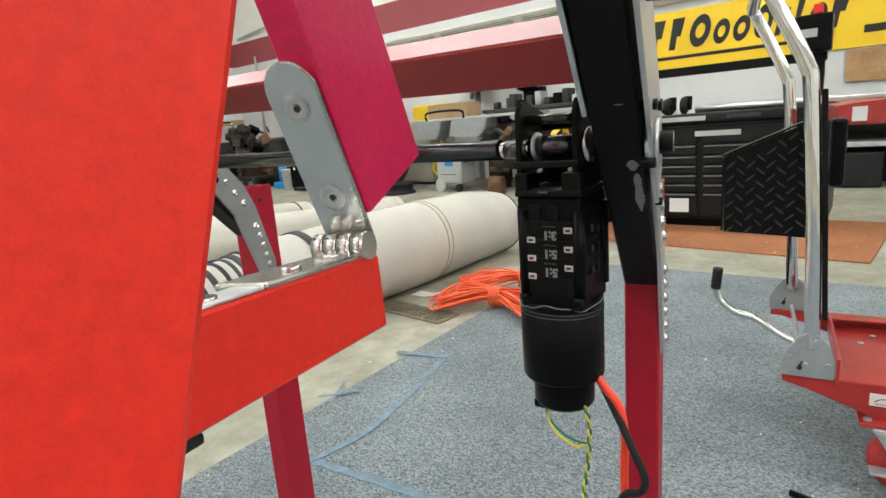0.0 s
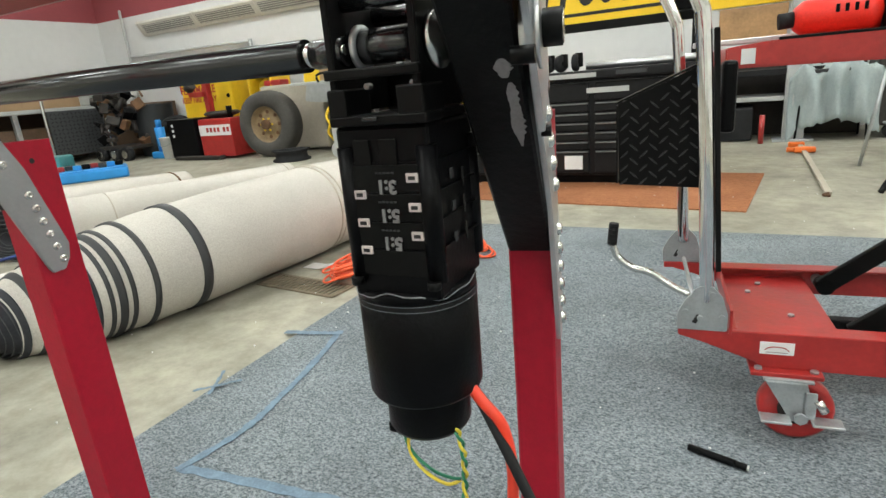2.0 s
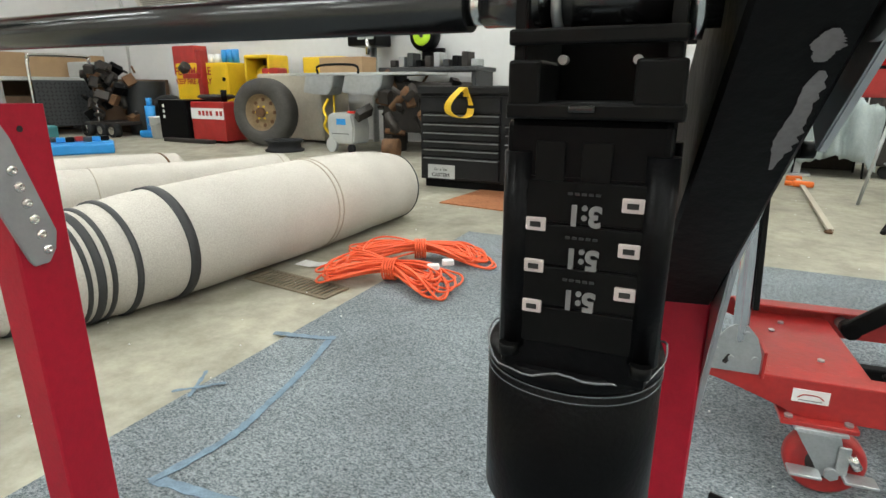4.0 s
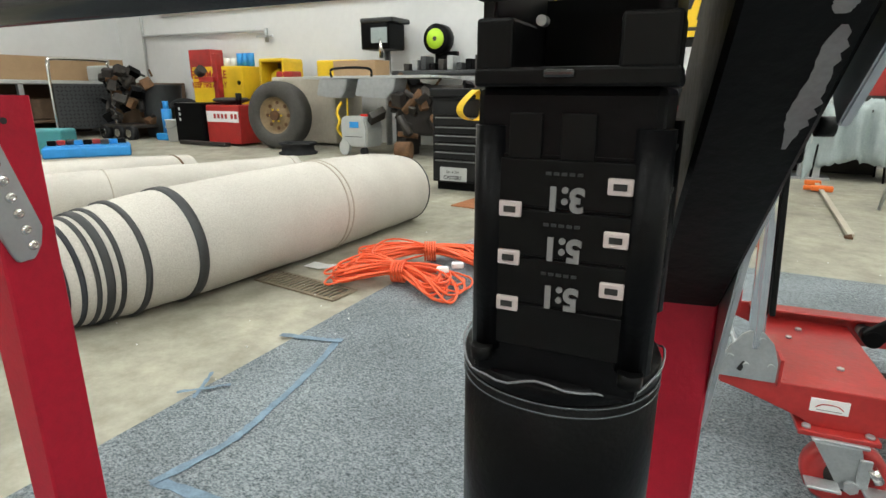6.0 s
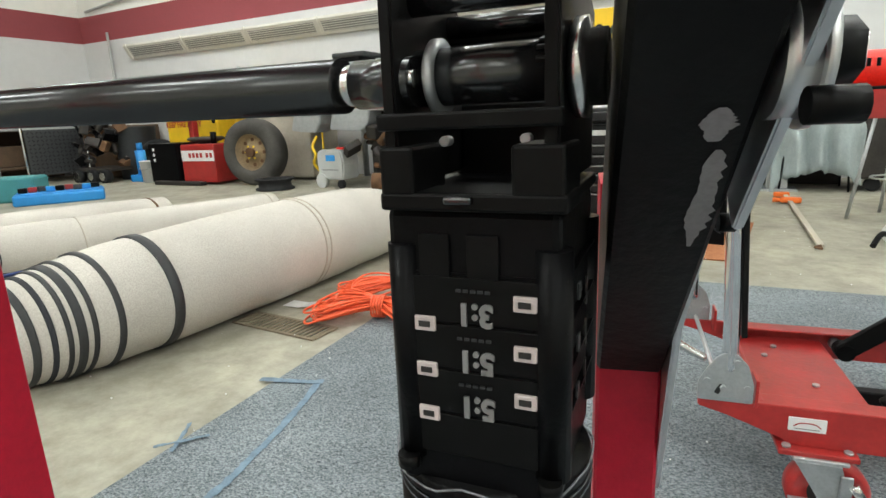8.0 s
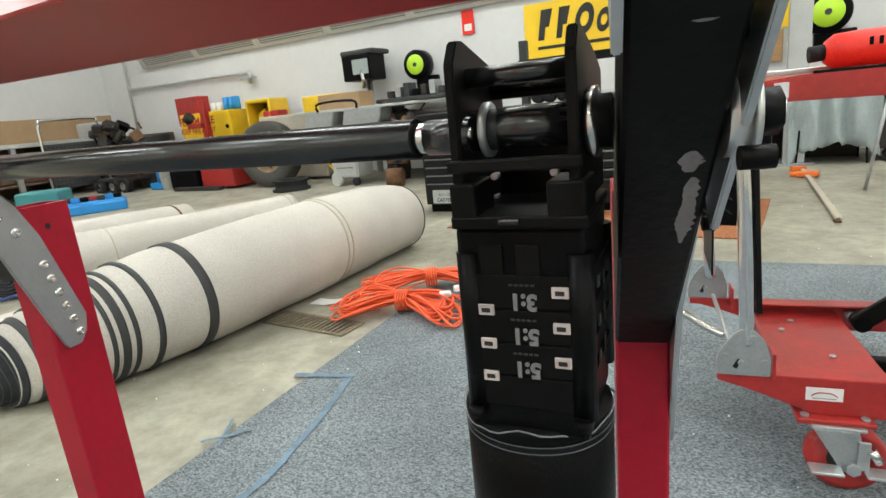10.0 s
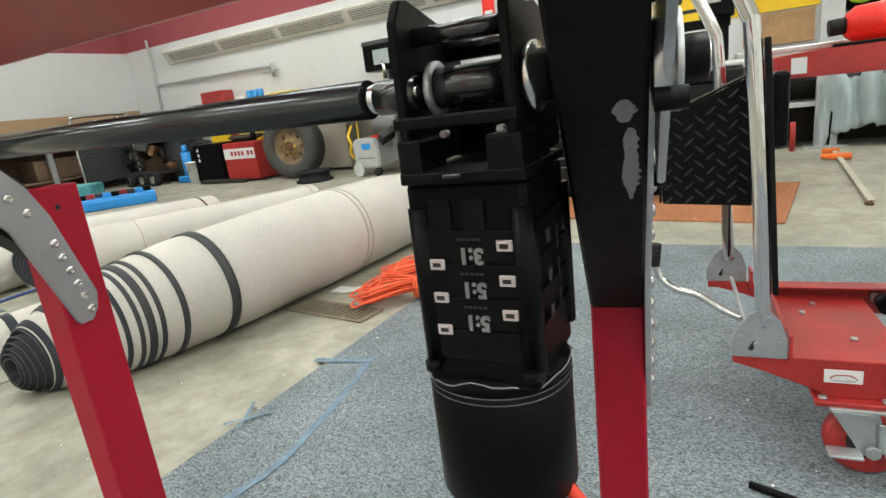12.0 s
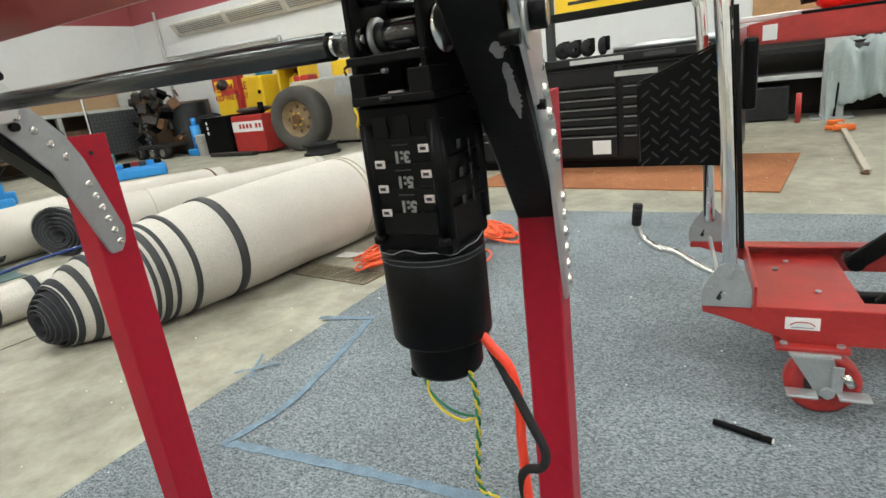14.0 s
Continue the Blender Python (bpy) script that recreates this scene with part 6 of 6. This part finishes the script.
# ---- the folding arm that is swung past the camera ----
def folding_arm():
    t = thing("folding_arm", "bright red rectangular tube arm with a steel hinge, in motion", "folding arm")
    bm = bmesh.new()
    hollow(bm, (-0.62, 0.0127, -0.0254), (0, 0.0127, -0.0254), 0.0254, 0.0508, 0.002, (0, 1, 0))
    part("lower_tube", bm, BRIGHT, t, "bright red lower tube")
    part("rubber_edge", B((-0.34, 0.012, -0.054), (0.36, 0.02, 0.006), 0.002), RUBBER, t, "black rubber edge strip")
    h = part("hinge", B((-0.060, 0.019, 0.002), (0.10, 0.036, 0.004), 0.0015), STEEL, t, "polished steel strap hinge")
    for k in range(4):
        part("knuckle", C((-0.012, -0.002 + 0.0105 * k, 0.008), (-0.012, 0.0076 + 0.0105 * k, 0.008), 0.0095, 18), STEEL, h)
    for x in (-0.035, -0.075):
        part("screw", C((x, 0.013, 0.004), (x, 0.013, 0.0065), 0.006, 14), STEEL, h)
    # the upper leaf lies on the near narrow face of the upper tube
    face = pose(-0.002, 0, 0.029, 0, -24, 0) @ pose(-0.001, 0, 0, 0, 0, 90)
    outline = [(0.002, -0.016), (0.040, -0.016)] + [(0.021 + 0.019 * math.cos(a * math.pi / 12), 0.088 + 0.019 * math.sin(a * math.pi / 12)) for a in range(13)]
    bm = bmesh.new()
    prism(bm, outline, 0.004, face, 0.0012)
    leaf = part("upper_leaf", bm, STEEL, h, "polished steel hinge leaf with a rounded end")
    for z in (0.016, 0.078):
        bm = bmesh.new()
        lathe(bm, [(0.0022, -0.0006), (0.0052, 0.0004), (0.0072, 0.0006), (0.0078, 0.0004), (0.0092, 0.0001)], face @ pose(0.021, 0.0042, z, -90, 0, 0), 24)
        part("screw", bm, ZINC, leaf, "countersunk screw")
        bm = bmesh.new()
        cyl(bm, (0.021, 0.0036, z), (0.021, 0.0044, z), 0.0024, 6)
        bmesh.ops.transform(bm, matrix=face, verts=bm.verts)
        part("socket", bm, BLKPRINT, leaf)
    bm = bmesh.new()
    hollow(bm, (0.0475, 0.0127, 0), (0.0475, 0.0127, 0.26), 0.0254, 0.095, 0.002, (0, 1, 0))
    bmesh.ops.transform(bm, matrix=pose(-0.002, 0, 0.029, 0, -24, 0), verts=bm.verts)
    upper = part("upper_tube", bm, MAGENTA, t, "crimson upper tube")
    bm = bmesh.new()
    hollow(bm, (-0.62, 0.0127, 0.085), (-0.2, 0.0127, 0.098), 0.0254, 0.05, 0.002, (0, 1, 0))
    part("top_tube", bm, RED, t, "dark red upper tube")
    for x in (-0.14, -0.22, -0.30, -0.38):
        part("bolt_head", C((x, 0.013, 0.0), (x, 0.013, 0.004), 0.007, 12), STEEL, t)
    part("strap_plate", B((-0.26, 0.013, 0.0012), (0.3, 0.022, 0.0024), 0.001), ALU, t)
    bm = bmesh.new()
    hollow(bm, (-0.36, 0.14, 0.03), (-0.385, 0.14, 0.09), 0.0254, 0.035, 0.002, (0, 1, 0))
    part("far_tube", bm, MAGENTA, t, "crimson tube end of the far arm")
    part("far_hinge", B((-0.39, 0.14, 0.045), (0.02, 0.03, 0.07), 0.003), STEEL, t)
    part("far_link", B((-0.37, 0.078, 0.0), (0.02, 0.12, 0.012), 0.002), RED, t)
    for o in t.children_recursive:
        o.data.transform(Matrix.Diagonal((0.67, 0.67, 0.67, 1)))
    return t, upper


def swing_post():
    t = thing("swing_post", "bright red upright tube passing close by, in motion", "tube")
    bm = bmesh.new()
    hollow(bm, (0, 0, -0.4), (0, 0, 0.4), 0.08, 0.0254, 0.002, (1, 1, 0))
    part("tube", bm, BRIGHT, t)
    return t


def motions():
    walk(arm, ARM_ROWS)
    walk(arm_tube, TUBE_ROWS)
    walk(post, POST_ROWS)


walls()
lights()
floor_things()
rolls()
cord()
machine()
gear_motor()
lift_cart()
cart_load()
tool_chest()
banner()
back_row()
right_side()
arm, arm_tube = folding_arm()
post = swing_post()
ARM_ROWS = [
    (0.0, pose(0.030, 0.303, 0.763, -3.7, 3.8, 67.6)),
    (0.1, pose(0.056, 0.327, 0.786, -4.7, -0.6, 63.3)),
    (0.2, pose(0.079, 0.367, 0.807, -3.5, -2.9, 63.9)),
    (0.3, pose(0.101, 0.377, 0.836, -4.0, -6.0, 62.1)),
    (0.4, pose(0.112, 0.427, 0.852, -3.3, -7.2, 64.7)),
    (0.5, pose(0.123, 0.458, 0.866, -4.0, -8.9, 64.6)),
    (0.7, pose(0.125, 0.439, 0.866, -2.5, -10.4, 62.6)),
    (0.8, pose(0.123, 0.441, 0.860, -3.6, -10.0, 62.1)),
    (0.9, pose(0.122, 0.451, 0.859, -4.1, -9.5, 62.9)),
    (1.0, pose(0.110, 0.401, 0.852, -3.8, -8.1, 61.6)),
    (1.1, pose(0.092, 0.368, 0.843, -4.1, -6.6, 59.9)),
    (1.2, pose(0.073, 0.333, 0.827, -5.0, -4.7, 58.9)),
    (1.3, pose(0.051, 0.308, 0.806, -4.8, -2.7, 63.4)),
    (1.4, pose(0.031, 0.282, 0.786, -4.1, 1.2, 70.5)),
    (1.5, pose(-0.025, 0.302, 0.741, -4.0, 2.0, 72.0)),
    (1.6, pose(-0.085, 0.292, 0.725, -4.0, 0.0, 74.0)),
    (1.7, pose(-0.200, 0.240, 0.710, -3.0, 0.0, 75.0)),
    (2.0, pose(-0.330, 0.160, 0.700, 0.0, 0.0, 75.0)),
    (13.0, pose(-0.330, 0.160, 0.700, 0.0, 0.0, 75.0)),
    (13.3, pose(-0.060, 0.270, 0.765, -2.0, 0.0, 84.0)),
    (13.4, pose(0.048, 0.354, 0.808, -1.9, -0.4, 82.9)),
    (13.5, pose(0.063, 0.390, 0.822, -5.0, -5.3, 75.1)),
    (13.6, pose(0.067, 0.457, 0.839, -4.4, -6.1, 71.4)),
    (13.7, pose(0.078, 0.469, 0.855, 3.4, -8.0, 79.0)),
    (13.8, pose(0.020, 0.440, 0.960, -3.0, -10.0, 76.0)),
    (14.0, pose(-0.040, 0.380, 1.100, -3.0, -12.0, 74.0)),
]
POST_ROWS = [
    (0.0, pose(-0.016, 0.140, 0.809, -12.5, 10.7, -0.8)),
    (0.1, pose(-0.015, 0.139, 0.813, -11.8, 11.3, 0.1)),
    (0.2, pose(-0.015, 0.139, 0.817, -11.2, 12.5, 0.8)),
    (0.3, pose(-0.016, 0.139, 0.820, -10.8, 13.4, 1.3)),
    (0.4, pose(-0.017, 0.141, 0.822, -10.4, 13.0, 1.9)),
    (0.5, pose(-0.018, 0.146, 0.823, -10.3, 13.0, 2.1)),
    (0.7, pose(-0.023, 0.163, 0.817, -10.5, 13.3, 1.3)),
    (0.8, pose(-0.026, 0.175, 0.811, -10.7, 14.0, 0.4)),
    (0.9, pose(-0.039, 0.186, 0.806, -10.9, 14.3, -0.5)),
    (1.0, pose(-0.061, 0.196, 0.801, -11.2, 13.8, -1.1)),
    (1.3, pose(-0.300, 0.050, 0.800, -15.0, 5.0, 10.0)),
    (14.0, pose(-0.300, 0.050, 0.800, -15.0, 5.0, 10.0)),
]
TUBE_ROWS = [
    (0.0, pose(0, 0, 0)),
    (1.4, pose(0, 0, 0)),
    (1.5, pose(-0.042, -0.053, 0.013, 9.9, 2.3, -65.0)),
    (1.6, pose(-0.011, -0.090, 0.022, 9.3, 3.4, -67.2)),
    (1.7, pose(0.075, -0.160, 0.029, 11.9, 2.4, -67.8)),
    (2.0, pose(0, 0, 0)),
    (14.0, pose(0, 0, 0)),
]
motions()
